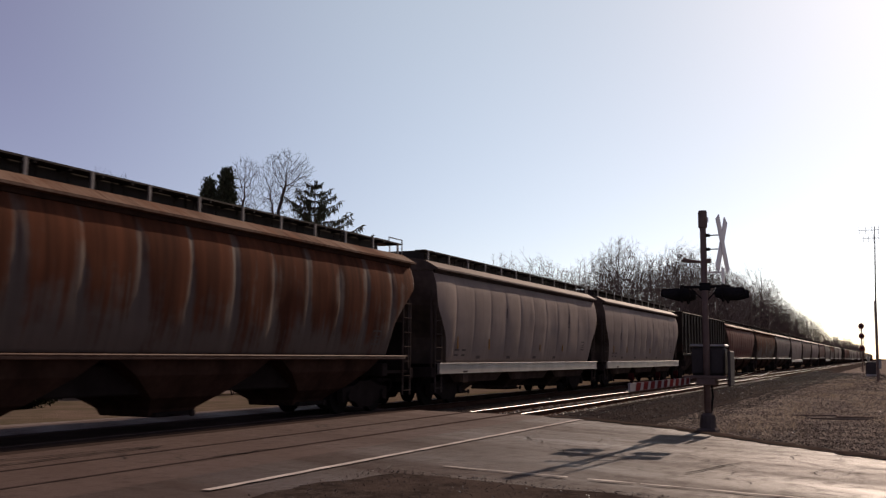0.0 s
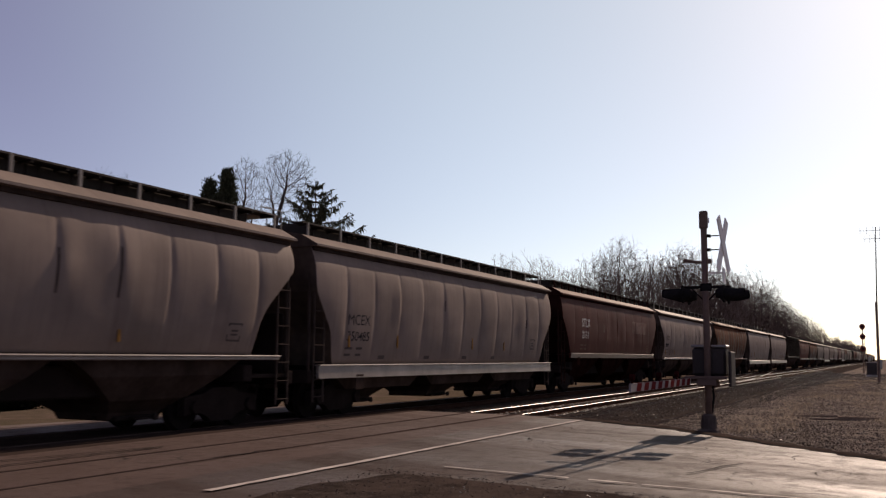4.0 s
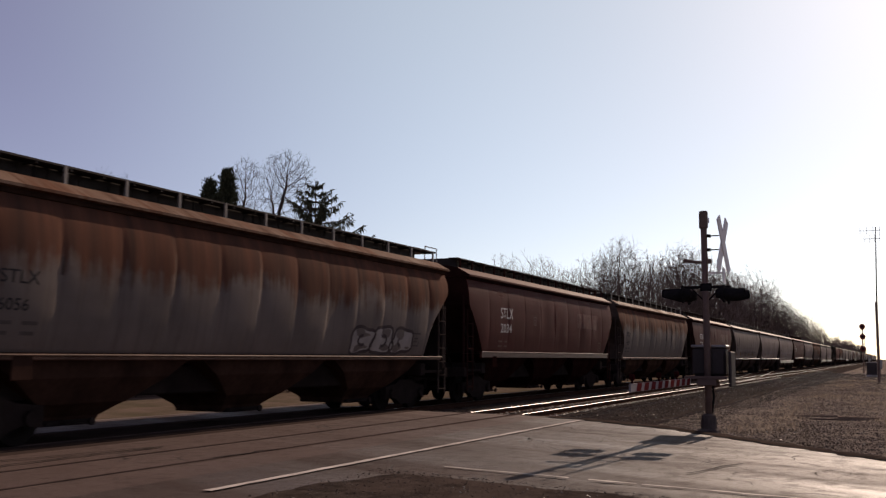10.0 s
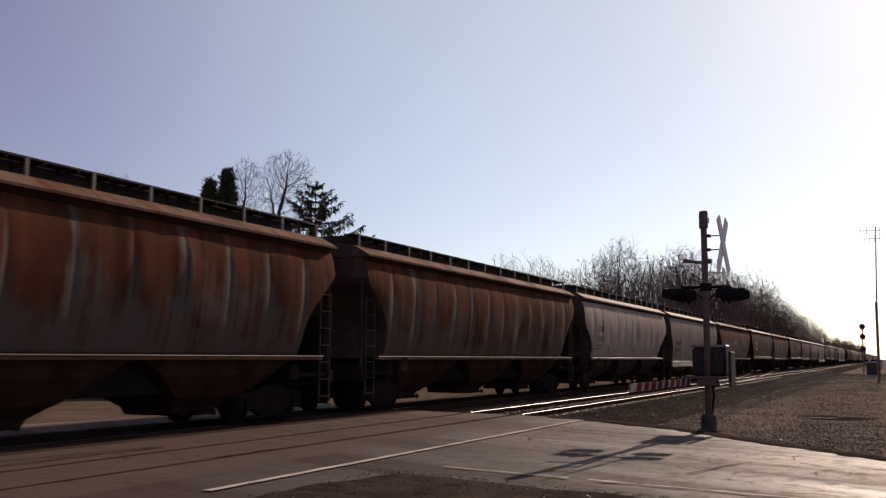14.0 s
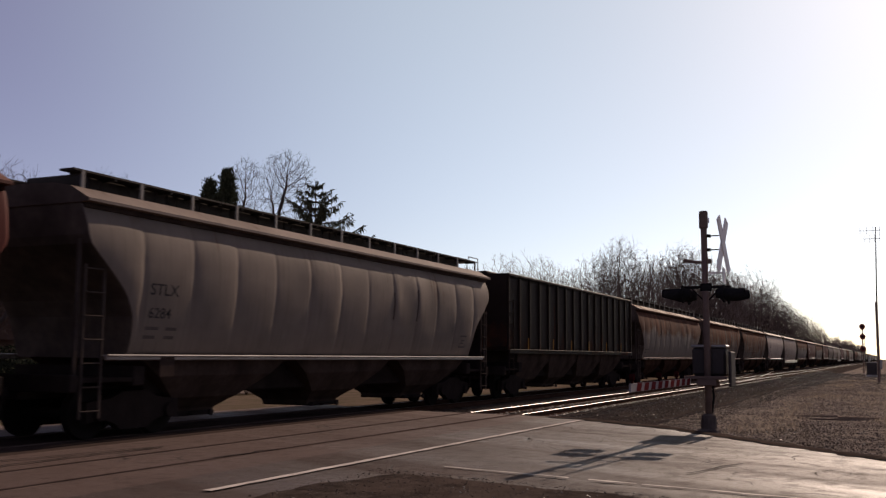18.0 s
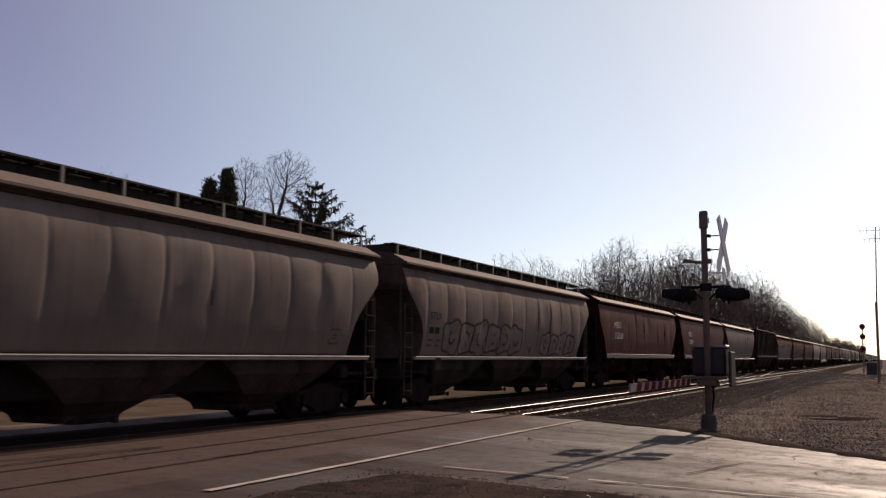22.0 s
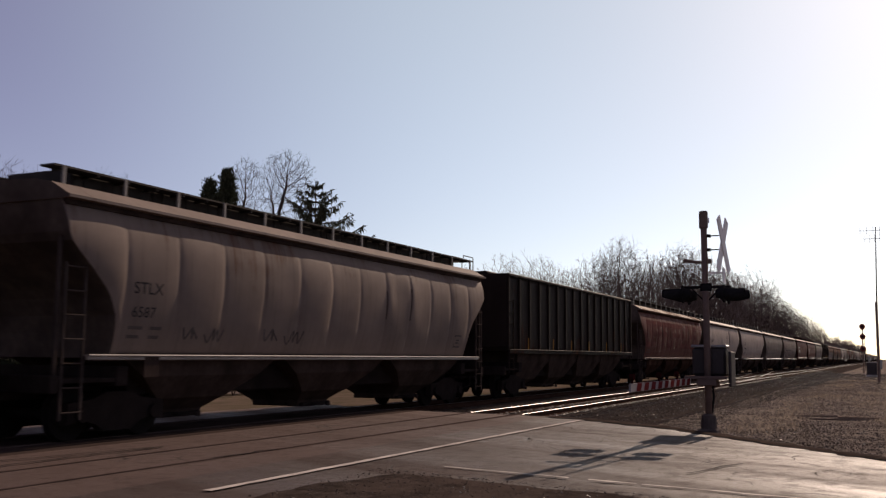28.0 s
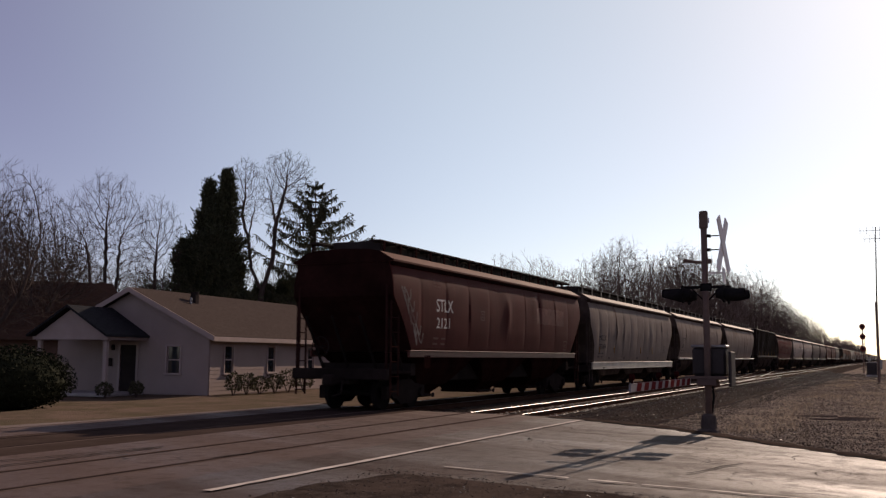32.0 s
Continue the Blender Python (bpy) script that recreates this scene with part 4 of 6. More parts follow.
def skin_out(skin, x, z):
    """How far from the wagon's middle its side lies at this spot."""
    lo, step, outs = SKINS[skin]
    j = max(0, min(len(outs) - 2, int((z - lo) / step)))
    v = max(0.0, min(1.0, (z - lo) / step - j))
    got = []
    for row in outs[j:j + 2]:
        i = max(1, min(len(row) - 1, bisect(row, x)))
        (xa, ya), (xb, yb) = row[i - 1], row[i]
        got.append(ya + (yb - ya) * max(0.0, min(1.0, (x - xa) / max(1e-6, xb - xa))))
    return got[0] + (got[1] - got[0]) * v


def bisect(row, x):
    a, c = 0, len(row)
    while a < c:
        m = (a + c) // 2
        if row[m][0] < x:
            a = m + 1
        else:
            c = m
    return a


def common_meshes():
    out = {}
    for kind, k in KINDS.items():
        h = k["half"]
        for s in range(3):
            out[kind, "body", s] = body_mesh(kind, 11 * s + len(kind), s)
        # roof: eave lip, steep outer strip, flatter crown
        if kind != "black":
            b = Build()
            prof = [(-1.40, 4.07), (-1.615, 4.085), (-1.615, 4.135), (-1.575, 4.148), (-1.18, 4.37), (-0.8, 4.44), (0, 4.47)]
            prof = prof + [(-p, q) for p, q in prof[:-1][::-1]]
            b.loft([[(x, p, q) for p, q in prof] for x in (-h - 0.03, -h * 0.5, 0, h * 0.5, h + 0.03)], 0, True)
            b.k[-2:] = [1, 1]
            out[kind, "roof"] = b.mesh("roof", [GREY, END_GREY])
            b = Build()
            b.box(-h + 0.05, h - 0.05, -0.17, 0.17, 0, 0.035)
            for i in range(24):
                x = -h + 0.3 + i * (2 * h - 0.6) / 23
                b.box(x - 0.02, x + 0.02, -0.165, 0.165, -0.045, 0.002)
            out[kind, "running_board"] = b.mesh("running_board", [GRATE])
            b = Build()
            b.box(-0.03, 0.03, -0.02, 0.02, -0.34, 0.02)
            b.box(-0.03, 0.03, -0.02, 0.25, -0.34, -0.31)
            out[kind, "post"] = b.mesh("post", [POST])
            b = Build()
            q = (h - 0.75) / 8
            b.box(-q + 0.004, q - 0.004, -0.80, 0.80, -0.06, 0.300, 0, 0.03)
            for x in (-q * 0.7, 0.0, q * 0.7):
                b.box(x - 0.03, x + 0.03, -0.81, 0.81, 0.0, 0.306)
            out[kind, "hatch"] = b.mesh("hatch", [GRATE])
            b = Build()
            for y in (-0.75, 0.75):
                b.tube([(0.05, y, 4.40), (0.05, y, 4.79), (-0.75, y, 4.79), (-0.8, y, 4.66)], 0.018, 5)
            b.tube([(0.05, -1.15, 4.34), (0.05, -1.15, 4.80), (-0.75, -1.15, 4.80), (-0.75, -1.15, 4.66)], 0.018, 5)
            b.tube([(0.05, 1.15, 4.34), (0.05, 1.15, 4.80), (-0.75, 1.15, 4.80), (-0.75, 1.15, 4.66)], 0.018, 5)
            b.box(-0.55, 0.08, -1.15, 1.15, 4.66, 4.69)
            out[kind, "roof_handrail"] = b.mesh("roof_handrail", [POST])
        else:
            b = Build()
            b.box(-h, h, -1.62, 1.62, 4.36, 4.46, 0, 0.02)
            b.box(-h + 0.2, h - 0.2, -0.7, 0.7, 4.46, 4.58, 0, 0.03)
            out[kind, "roof"] = b.mesh("roof", [BLACK_CAR])
            b = Build()
            b.box(-0.07, 0.07, -0.085, 0.0, 1.74, 4.37, 0, 0.015)
            out[kind, "rib"] = b.mesh("side_rib", [BLACK_CAR])
        # dark strip below the eave, painting in the shadow the eave casts
        if kind != "black":
            b = Build()
            b.box(-h + 0.04, h - 0.04, -0.05, 0.05, 3.985, 4.082, 0, 0.008)
            out[kind, "top_chord"] = b.mesh("top_chord", [UNDER])
        z0, z1, w = k["sill"]
        e = h - k["end"]
        b = Build()
        b.box(-e, e, -0.05, 0.03, z0, z1, 0, 0.012)
        b.box(-e, e, -0.06, 0.10, z1 - 0.012, z1 + 0.006)
        b.tube([(-e, -0.062, z1 - 0.004), (e, -0.062, z1 - 0.004)], 0.020, 8)
        if kind.startswith("deep"):
            b.box(-e, e, -0.07, 0.03, z0 - 0.012, z0 + 0.012)
        out[kind, "side_sill"] = b.mesh("side_sill", [SILL_GREY])
        # outlet hoppers
        b = Build()
        tops = 2.75 if kind != "black" else 2.1
        z2 = z0 + 0.12
        b.loft([[(x * s, y * q, z) for x, y in ((-1, -1), (1, -1), (1, 1), (-1, 1))] for z, s, q in ((0.30, 0.66, 0.62), (0.42, 0.70, 0.68), (0.60, 0.92, 0.92), (0.66, 1.02, 1.02), (z2 - 0.42, 1.78, 1.34), (z2, tops - 0.25, 1.40 if kind != "red" else 1.44))], 0, True)
        out[kind, "hopper"] = b.mesh("hopper", [GREY])
    b = Build()
    b.box(-0.55, 0.55, -0.75, 0.75, 0.27, 0.36, 0, 0.02)
    b.box(-0.25, 0.25, -0.9, 0.9, 0.30, 0.33)
    b.tube([(-0.7, -0.35, 0.33), (0.7, -0.35, 0.33)], 0.03, 6)
    b.disc((0.3, -0.92, 0.33), (0, 1, 0), 0.07, 0.05, 10)
    out["outlet_gate"] = b.mesh("outlet_gate", [UNDER])
    # running gear
    b = Build()
    b.tube([(0, -1.0, 0), (0, 1.0, 0)], 0.085, 10)
    b.k = [0] * len(b.f)
    for s in (-1, 1):
        y = s * 0.755
        b.tube([(0, y - s * 0.10, 0), (0, y - s * 0.07, 0), (0, y - s * 0.05, 0), (0, y + s * 0.06, 0)], [0.30, 0.483, 0.46, 0.452], 30, 1)
        b.tube([(0, y + s * 0.055, 0), (0, y + s * 0.075, 0)], [0.40, 0.16], 24, 0)
        for a in (0.3, 2.4, 4.5):
            b.box(0.2 * math.cos(a) - 0.03, 0.2 * math.cos(a) + 0.03, y + s * 0.07 - 0.02, y + s * 0.07 + 0.02, 0.2 * math.sin(a) - 0.03, 0.2 * math.sin(a) + 0.03)
    b.k += [0] * (len(b.f) - len(b.k))
    out["wheelset"] = b.mesh("wheelset", [STEEL, TREAD])
    b = Build()
    pts = [(-1.18, 0.30), (-1.18, 0.66), (-0.62, 0.72), (-0.3, 0.84), (0.3, 0.84), (0.62, 0.72), (1.18, 0.66), (1.18, 0.30), (0.80, 0.36), (0.52, 0.28), (0.34, 0.16), (-0.34, 0.16), (-0.52, 0.28), (-0.80, 0.36)]
    b.loft([[(x, y, z) for x, z in pts] for y in (-0.09, 0.09)], 0, True)
    for x in (-0.89, 0.89):
        b.disc((x, -0.12, 0.46), (0, 1, 0), 0.13, 0.1, 14)
    for x in (-0.2, 0, 0.2):
        b.tube([(x, -0.02, 0.25), (x, -0.02, 0.60)], 0.075, 8)
    out["side_frame"] = b.mesh("side_frame", [UNDER])
    b = Build()
    b.box(-0.2, 0.2, -0.95, 0.95, 0.42, 0.80, 0, 0.03)
    b.box(-0.45, 0.45, -0.35, 0.35, 0.80, 1.05, 0, 0.05)
    out["bolster"] = b.mesh("bolster", [UNDER])
    # ladder: stiles, rungs and the low stirrup
    b = Build()
    for x in (-0.22, 0.22):
        b.box(x - 0.02, x + 0.02, -0.02, 0.02, 0.42, 3.02)
    for i in range(7):
        z = 0.55 + i * 0.40
        b.tube([(-0.22, -0.03, z), (0.22, -0.03, z)], 0.015, 6)
    out["ladder"] = b.mesh("ladder", [LADDER])
    b = Build()
    b.box(-0.028, 0.028, -0.028, 0.028, 1.0, 3.45)
    out["corner_post"] = b.mesh("corner_post", [LADDER])
    b = Build()
    b.box(-1.62, 0.0, -1.45, 1.45, 1.02, 1.10, 0, 0.01)
    b.box(-0.14, 0.04, -1.50, 1.50, 0.86, 1.16, 0, 0.02)
    b.box(-1.7, 0.0, -0.30, 0.30, 0.72, 1.02, 0, 0.02)
    b.box(-1.75, -1.45, -1.48, 1.48, 0.95, 1.30, 0, 0.02)
    out["end_platform"] = b.mesh("end_platform", [UNDER])
    # dark plate added across the open front end recess, standing for its shade
    b = Build()
    b.box(-0.22, -0.17, -1.36, 1.36, 1.10, 2.45, 0, 0.01)
    out["end_bulkhead"] = b.mesh("end_bulkhead", [UNDER])
    b = Build()
    b.box(0.0, 0.42, -0.09, 0.09, 0.76, 0.94, 0, 0.02)
    b.box(0.38, 0.66, -0.16, 0.15, 0.70, 1.0, 0, 0.05)
    b.tube([(0.3, 0.3, 0.85), (0.42, 0.32, 0.5), (0.62, 0.2, 0.42)], 0.03, 6)
    out["coupler"] = b.mesh("coupler", [UNDER])
    b = Build()
    ring = [(0.0, 0.27 * math.cos(a), 0.27 * math.sin(a)) for a in (i * math.tau / 20 for i in range(21))]
    b.tube(ring, 0.018, 5)
    for a in range(5):
        b.tube([(0, 0, 0), (0, 0.27 * math.cos(a * math.tau / 5), 0.27 * math.sin(a * math.tau / 5))], 0.012, 4)
    b.tube([(0, 0, 0), (0.25, 0, 0)], 0.03, 6)
    out["brake_wheel"] = b.mesh("brake_wheel", [LADDER])
    b = Build()
    b.tube([(-0.45, 0, 0), (-0.4, 0, 0), (0.4, 0, 0), (0.45, 0, 0)], [0.12, 0.2, 0.2, 0.12], 12)
    out["air_tank"] = b.mesh("air_tank", [UNDER])
    # the deep red kind has open end frames with struts
    b = Build()
    b.tube([(-1.2, 0, 1.1), (-0.2, 0, 2.6)], 0.045, 5)
    out["end_strut"] = b.mesh("end_strut", [UNDER])
    return out


SHAPES = common_meshes()


def dressed(name, me, parent, material, at=None, label=""):
    """A part that shares its mesh with its like, in the paint of its own car."""
    ob = part(name, me, material, parent, label, at)
    ob.material_slots[0].link = "OBJECT"
    ob.material_slots[0].material = material
    return ob


def on_side(skin, verts, x0, z0, lift=0.003):
    """Paint on the side sheet follows its belly and dents."""
    return [(x0 + x, -skin_out(skin, x0 + x, z0 + y) - lift, z0 + y) for x, y in verts]


def lettering(kind, words, size, x0, z0, material, parent, name="lettering", stretch=1.13):
    v, f = flat_text(words, size)
    b = Build()
    b.v, b.f, b.k = on_side(kind, [(x * stretch, y) for x, y in v], x0, z0), f, [0] * len(f)
    part(name, b, material, parent)


def bars(kind, rows, material, parent, name="stencil"):
    """Small unreadable stencils as plain bars: x, z, width, height."""
    for x, z, w, h in rows:
        b = Build()
        n = max(1, round(w / 0.3))
        for i in range(n):
            a, c = x + w * i / n, x + w * (i + 0.85) / n
            b.loft([on_side(kind, [(a + (c - a) * u / 5, 0), (a + (c - a) * u / 5, h)], 0, z) for u in range(6)], 0, False, False)
        part(name, b, material, parent)


def graffiti(kind, x0, x1, z0, z1, fill, edge, parent, seed):
    """Sprayed swollen shapes in a row, each a filled blob with an outline; no real letters."""
    rnd = random.Random(seed)
    n = max(1, round((x1 - x0) / (0.85 if fill is None else 1.15)))

    def stroke(b, pts, thick, lift):
        rows = []
        for q, (px, pz) in enumerate(pts):
            (ax, az), (cx, cz) = pts[max(q - 1, 0)], pts[min(q + 1, len(pts) - 1)]
            d = math.hypot(cx - ax, cz - az) or 1
            ox, oz = -(cz - az) / d * thick / 2, (cx - ax) / d * thick / 2
            rows.append(on_side(kind, [(px - ox, pz - oz), (px + ox, pz + oz)], 0, 0, lift))
        b.loft(rows, 0, False, False)

    for i in range(n):
        cx, cz = x0 + (i + 0.5) * (x1 - x0) / n, (z0 + z1) / 2
        body, rim = Build(), Build()
        rx, rz = (x1 - x0) / n * rnd.uniform(0.48, 0.60), (z1 - z0) / 2 * rnd.uniform(0.8, 1.05)
        ph, lean = rnd.uniform(0, 6.28), rnd.uniform(-0.15, 0.25)
        if fill is None:
            # a quick tag: a few bent uprights and arcs run together
            nodes = [(cx - rx * 0.8, cz + rz * rnd.uniform(-0.9, 0.9))]
            for m in range(rnd.choice((4, 5, 6))):
                nodes.append((cx + rx * (1.6 * (m + 1) / 6 - 0.8 + rnd.uniform(-0.35, 0.35)), cz + rz * (1 if m % 2 else -1) * rnd.uniform(0.45, 1.0)))
            run = []
            for m in range(len(nodes) - 1):
                p0, p1, p2, p3 = nodes[max(m - 1, 0)], nodes[m], nodes[m + 1], nodes[min(m + 2, len(nodes) - 1)]
                for s in range(8):
                    u = s / 8
                    run.append(tuple(0.5 * (2 * p1[c] + (p2[c] - p0[c]) * u + (2 * p0[c] - 5 * p1[c] + 4 * p2[c] - p3[c]) * u * u + (3 * p1[c] - p0[c] - 3 * p2[c] + p3[c]) * u ** 3) for c in (0, 1)))
            stroke(rim, run, 0.045, 0.004)
            part("sprayed_scrawl", rim, edge, parent)
            continue
        ring = []
        for j in range(29):
            a = j * math.tau / 28
            r = (abs(math.cos(a)) ** 4 + abs(math.sin(a)) ** 4) ** -0.25 * (1 + 0.10 * math.sin(3 * a + ph) + 0.06 * math.sin(5 * a - ph))
            ring.append((cx + rx * r * math.cos(a) + lean * rz * math.sin(a), cz + rz * r * math.sin(a)))
        if fill is not None:
            lift = 0.0030 + 0.001 * (i % 2)
            body.v += on_side(kind, [(cx, cz)] + ring[:28], 0, 0, lift)
            body.f += [(0, 1 + j, 1 + (j + 1) % 28) for j in range(28)]
            body.k += [0] * 28
        stroke(rim, ring, 0.085, 0.0055)
        a = rnd.uniform(0, 6.28)
        inner = Build()
        stroke(inner, [(cx + rx * 0.35 * math.cos(a + u * 0.5), cz + rz * 0.4 * math.sin(a + u * 0.5)) for u in range(rnd.choice((5, 7, 9)))], 0.08, 0.0055)
        shape = part("sprayed_outline", rim, edge, parent)
        part("sprayed_stroke", inner, edge, shape)
        if fill is not None:
            part("sprayed_fill", body, fill, shape)


def sprayed_blocks(kind, x0, x1, z0, z1, material, parent, seed):
    """Faded block shapes rolled on in paint: uprights with short arms, no real letters."""
    rnd = random.Random(seed)

    def slab(x, z, dx, dz, lift):
        b = Build()
        rows = []
        for u in range(13):
            px = x + dx * u / 12
            lo, hi = (0.05 * noise.noise((px * 2.5, q, seed)) for q in (1, 5))
            rows.append(on_side(kind, [(px + 0.04 * noise.noise((z + s, px, 3)), z + lo + (dz + hi - lo) * s / 8) for s in range(9)], 0, 0, lift))
        b.loft(rows, 0, False, False)
        part("sprayed_patch", b, material, parent)

    x, tall = x0, z1 - z0
    while x < x1 - 1.2:
        slab(x, z0, rnd.uniform(0.30, 0.42), tall, 0.0035)
        for lvl in rnd.sample((0.0, 0.42, 0.8), 2):
            slab(x + 0.2, z0 + tall * lvl, rnd.uniform(0.75, 1.0), 0.30, 0.0050)
        if rnd.random() < 0.5:
            slab(x + 0.75, z0 + tall * rnd.choice((0.0, 0.45)), 0.34, tall * 0.5, 0.0042)
        x += rnd.uniform(1.3, 1.5)


def make_car(kind, paint, sill, label, near=True, seed=0, words=None, spray=None, roof=None):
    k = KINDS[kind]
    h = k["half"]
    red = kind == "red"
    t = thing("ribbed_hopper_wagon" if kind == "black" else "grain_hopper_wagon", label, "railway wagon", None, "wagons of the train")
    S = SHAPES
    skin = (kind, seed % 3)
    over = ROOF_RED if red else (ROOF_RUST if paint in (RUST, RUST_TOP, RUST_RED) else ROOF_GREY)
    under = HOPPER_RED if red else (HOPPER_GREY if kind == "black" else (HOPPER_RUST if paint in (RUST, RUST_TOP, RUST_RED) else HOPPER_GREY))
    steel = LADDER_RED if red else (UNDER if kind == "black" else LADDER)
    body = dressed("body", S[kind, "body", seed % 3], t, paint)
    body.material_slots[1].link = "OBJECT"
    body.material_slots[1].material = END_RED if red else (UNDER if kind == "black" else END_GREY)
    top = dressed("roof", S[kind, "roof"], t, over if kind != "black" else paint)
    if kind != "black":
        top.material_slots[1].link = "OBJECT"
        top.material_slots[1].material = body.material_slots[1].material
    for s in (-1, 1):
        if kind != "black":
            dressed("top_chord", S[kind, "top_chord"], t, under, pose(0, s * (side_out(kind, 4.0) + 0.005), 0))
        dressed("side_sill", S[kind, "side_sill"], t, sill, pose(0, s * k["sill"][2], 0, 0, 0, 0 if s < 0 else 180))
    bays = (-5.0, 0.0, 5.0) if kind != "black" else (-5.6, -1.9, 1.9, 5.6)
    for x in bays:
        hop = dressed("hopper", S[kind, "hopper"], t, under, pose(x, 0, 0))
        if near:
            part("outlet_gate", S["outlet_gate"], UNDER, hop)
    b = Build()
    b.box(-h + 2.2, h - 2.2, -0.95, 0.95, 0.74, 1.30, 0, 0.03)
    if near:
        part("underframe", b, UNDER, t)
    wheels = []
    for s in (-1, 1):
        x = s * (h - 1.84)
        tr = part("truck", S["bolster"], UNDER, t, "", pose(x, 0, 0))
        for y in (-1.0, 1.0):
            part("side_frame", S["side_frame"], UNDER, tr, "", pose(0, y, 0, 0, 0, 0 if y < 0 else 180))
        for d in (-0.89, 0.89):
            wheels.append(part("wheelset", S["wheelset"], STEEL, tr, "", pose(d, 0, 0.46)))
        at = pose(s * (h + 0.1), 0, 0, 0, 0, 0 if s > 0 else 180)
        dressed("end_platform", S["end_platform"], t, UNDER, at)
        dressed("coupler", S["coupler"], t, UNDER, at)
        if near and s > 0 and kind != "black":
            dressed("end_bulkhead", S["end_bulkhead"], t, UNDER, at)
        if kind != "black":
            for y in (-1, 1):
                dressed("ladder", S["ladder"], t, steel, pose(s * (h - 0.30), y * 1.50, 0, 0, 0, 0 if y < 0 else 180))
                dressed("corner_post", S["corner_post"], t, steel, pose(s * (h - 0.02), y * 1.40, 0))
            if near:
                if s > 0:
                    dressed("roof_handrail", S[kind, "roof_handrail"], t, steel if red else POST, pose(h - 0.02, 0, 0))
            if red:
                for y in (-1.3, -0.45, 0.45, 1.3):
                    dressed("end_strut", S["end_strut"], t, UNDER, pose(s * h, y, 0, 0, 0, 0 if s > 0 else 180))
        else:
            for y in (-1, 1):
                dressed("ladder", S["ladder"], t, steel, pose(s * (h - 0.30), y * 1.58, 0.5, 0, 0, 0 if y < 0 else 180))
    if kind == "black":
        for i in range(k["panels"] + 1):
            for y in (-1, 1):
                dressed("side_rib", S[kind, "rib"], t, paint, pose(-h + 0.1 + i * (2 * h - 0.2) / k["panels"], y * 1.515, 0, 0, 0, 0 if y < 0 else 180))
    else:
        for y in (-1, 1):
            dressed("running_board", S[kind, "running_board"], t, GRATE, pose(0, y * 0.98, 4.66))
            if near:
                for i in range(k["posts"]):
                    x = -h + 0.25 + i * (2 * h - 0.5) / (k["posts"] - 1)
                    dressed("running_board_post", S[kind, "post"], t, steel if red else POST, pose(x, y * 1.16, 4.66, 0, 0, 0 if y < 0 else 180))
        for i in range(8):
            dressed("hatch", S[kind, "hatch"], t, GRATE, pose((i - 3.5) * (h - 0.75) / 4, 0, 4.46))
    if near:
        dressed("brake_wheel", S["brake_wheel"], t, UNDER, pose(-h - 0.28, 0.5, 2.2 if kind != "red" else 1.75))
        part("air_tank", S["air_tank"], UNDER, t, "", pose(2.6, -0.7, 1.0))
    ink = WHITE_TEXT if red else BLACK_TEXT
    if words:
        a, c = words
        dx, z1, s1, z2, s2 = k["mark"] if a != "MBKX" else (2.45, 2.94, 0.44, 2.42, 0.44)
        dx += {8: -0.2, 19: 0.02, 20: 0.05}.get(seed, 0.0)
        lettering(skin, a, s1, -h + dx, z1, ink, t, "owner_mark", 0.99 if red and a != "MBKX" else 1.13)
        if c:
            lettering(skin, c, s2, -h + dx + 0.02, z2, ink, t, "wagon_number", 1.28 if a == "MBKX" else (1.20 if red else 1.13))
        else:
            bars(skin, [(-h + dx, z2, 0.75, s2 * 0.7)], ink, t, "wagon_number")
    if near and kind != "black":
        x0 = -h + (k["mark"][0] if not red else 2.6)
        zs = 2.0 if red else k["mark"][3] - 0.22
        bars(skin, [(x0, zs, 0.42, 0.06), (x0 + 0.55, zs, 0.36, 0.06), (x0, zs - 0.16, 0.36, 0.06), (x0 + 0.55, zs - 0.16, 0.32, 0.06)], FADED_PALE if red else FADED_INK, t)
        if kind.startswith("deep"):
            bars(skin, [(q * h, 1.42, 0.42, 0.10) for q in (-0.62, -0.30, 0.02, 0.30)], FADED_INK, t)
        if red and paint is RED:
            b = Build()
            for a, c, e, f in ((0, 0, 0.32, 0.035), (0, 0.28, 0.32, 0.035), (0, 0, 0.04, 0.31), (0.28, 0, 0.04, 0.31), (0.10, 0.08, 0.12, 0.05), (0.10, 0.18, 0.12, 0.05)):
                i = len(b.v)
                b.v += on_side(skin, [(a, c), (a + e, c), (a + e, c + f), (a, c + f)], -2.55, 2.68)
                b.f.append((i, i + 1, i + 2, i + 3))
                b.k.append(0)
            part("inspection_label", b, SPRAY_FAINT, t)
            b = Build()
            b.loft([on_side(skin, [(3.0 + 3.3 * u / 60 + 0.10 * noise.noise((s * 3, u * 0.2, seed)), 2.75 + 0.62 * s / 6 + 0.06 * noise.noise((u * 0.16, s, seed)))  for s in range(7)], 0, 0, 0.005) for u in range(61)], 0, False, False)
            part("rubbed_patch", b, SMEAR, t)
            bars(skin, [(x0, 3.72, 0.5, 0.05), (x0, 3.63, 0.5, 0.05), (x0, 3.54, 0.5, 0.05)], FADED_PALE, t)
        lx = h - 2.3
        b = Build()
        for a, c, e, f in ((0, 0, 0.46, 0.04), (0, 0.34, 0.46, 0.04), (0, 0, 0.04, 0.38), (0.42, 0, 0.04, 0.38), (0.12, 0.12, 0.22, 0.04), (0.12, 0.2, 0.22, 0.04)):
            i = len(b.v)
            b.v += on_side(skin, [(a, c), (a + e, c), (a + e, c + f), (a, c + f)], lx, 1.78)
            b.f.append((i, i + 1, i + 2, i + 3))
            b.k.append(0)
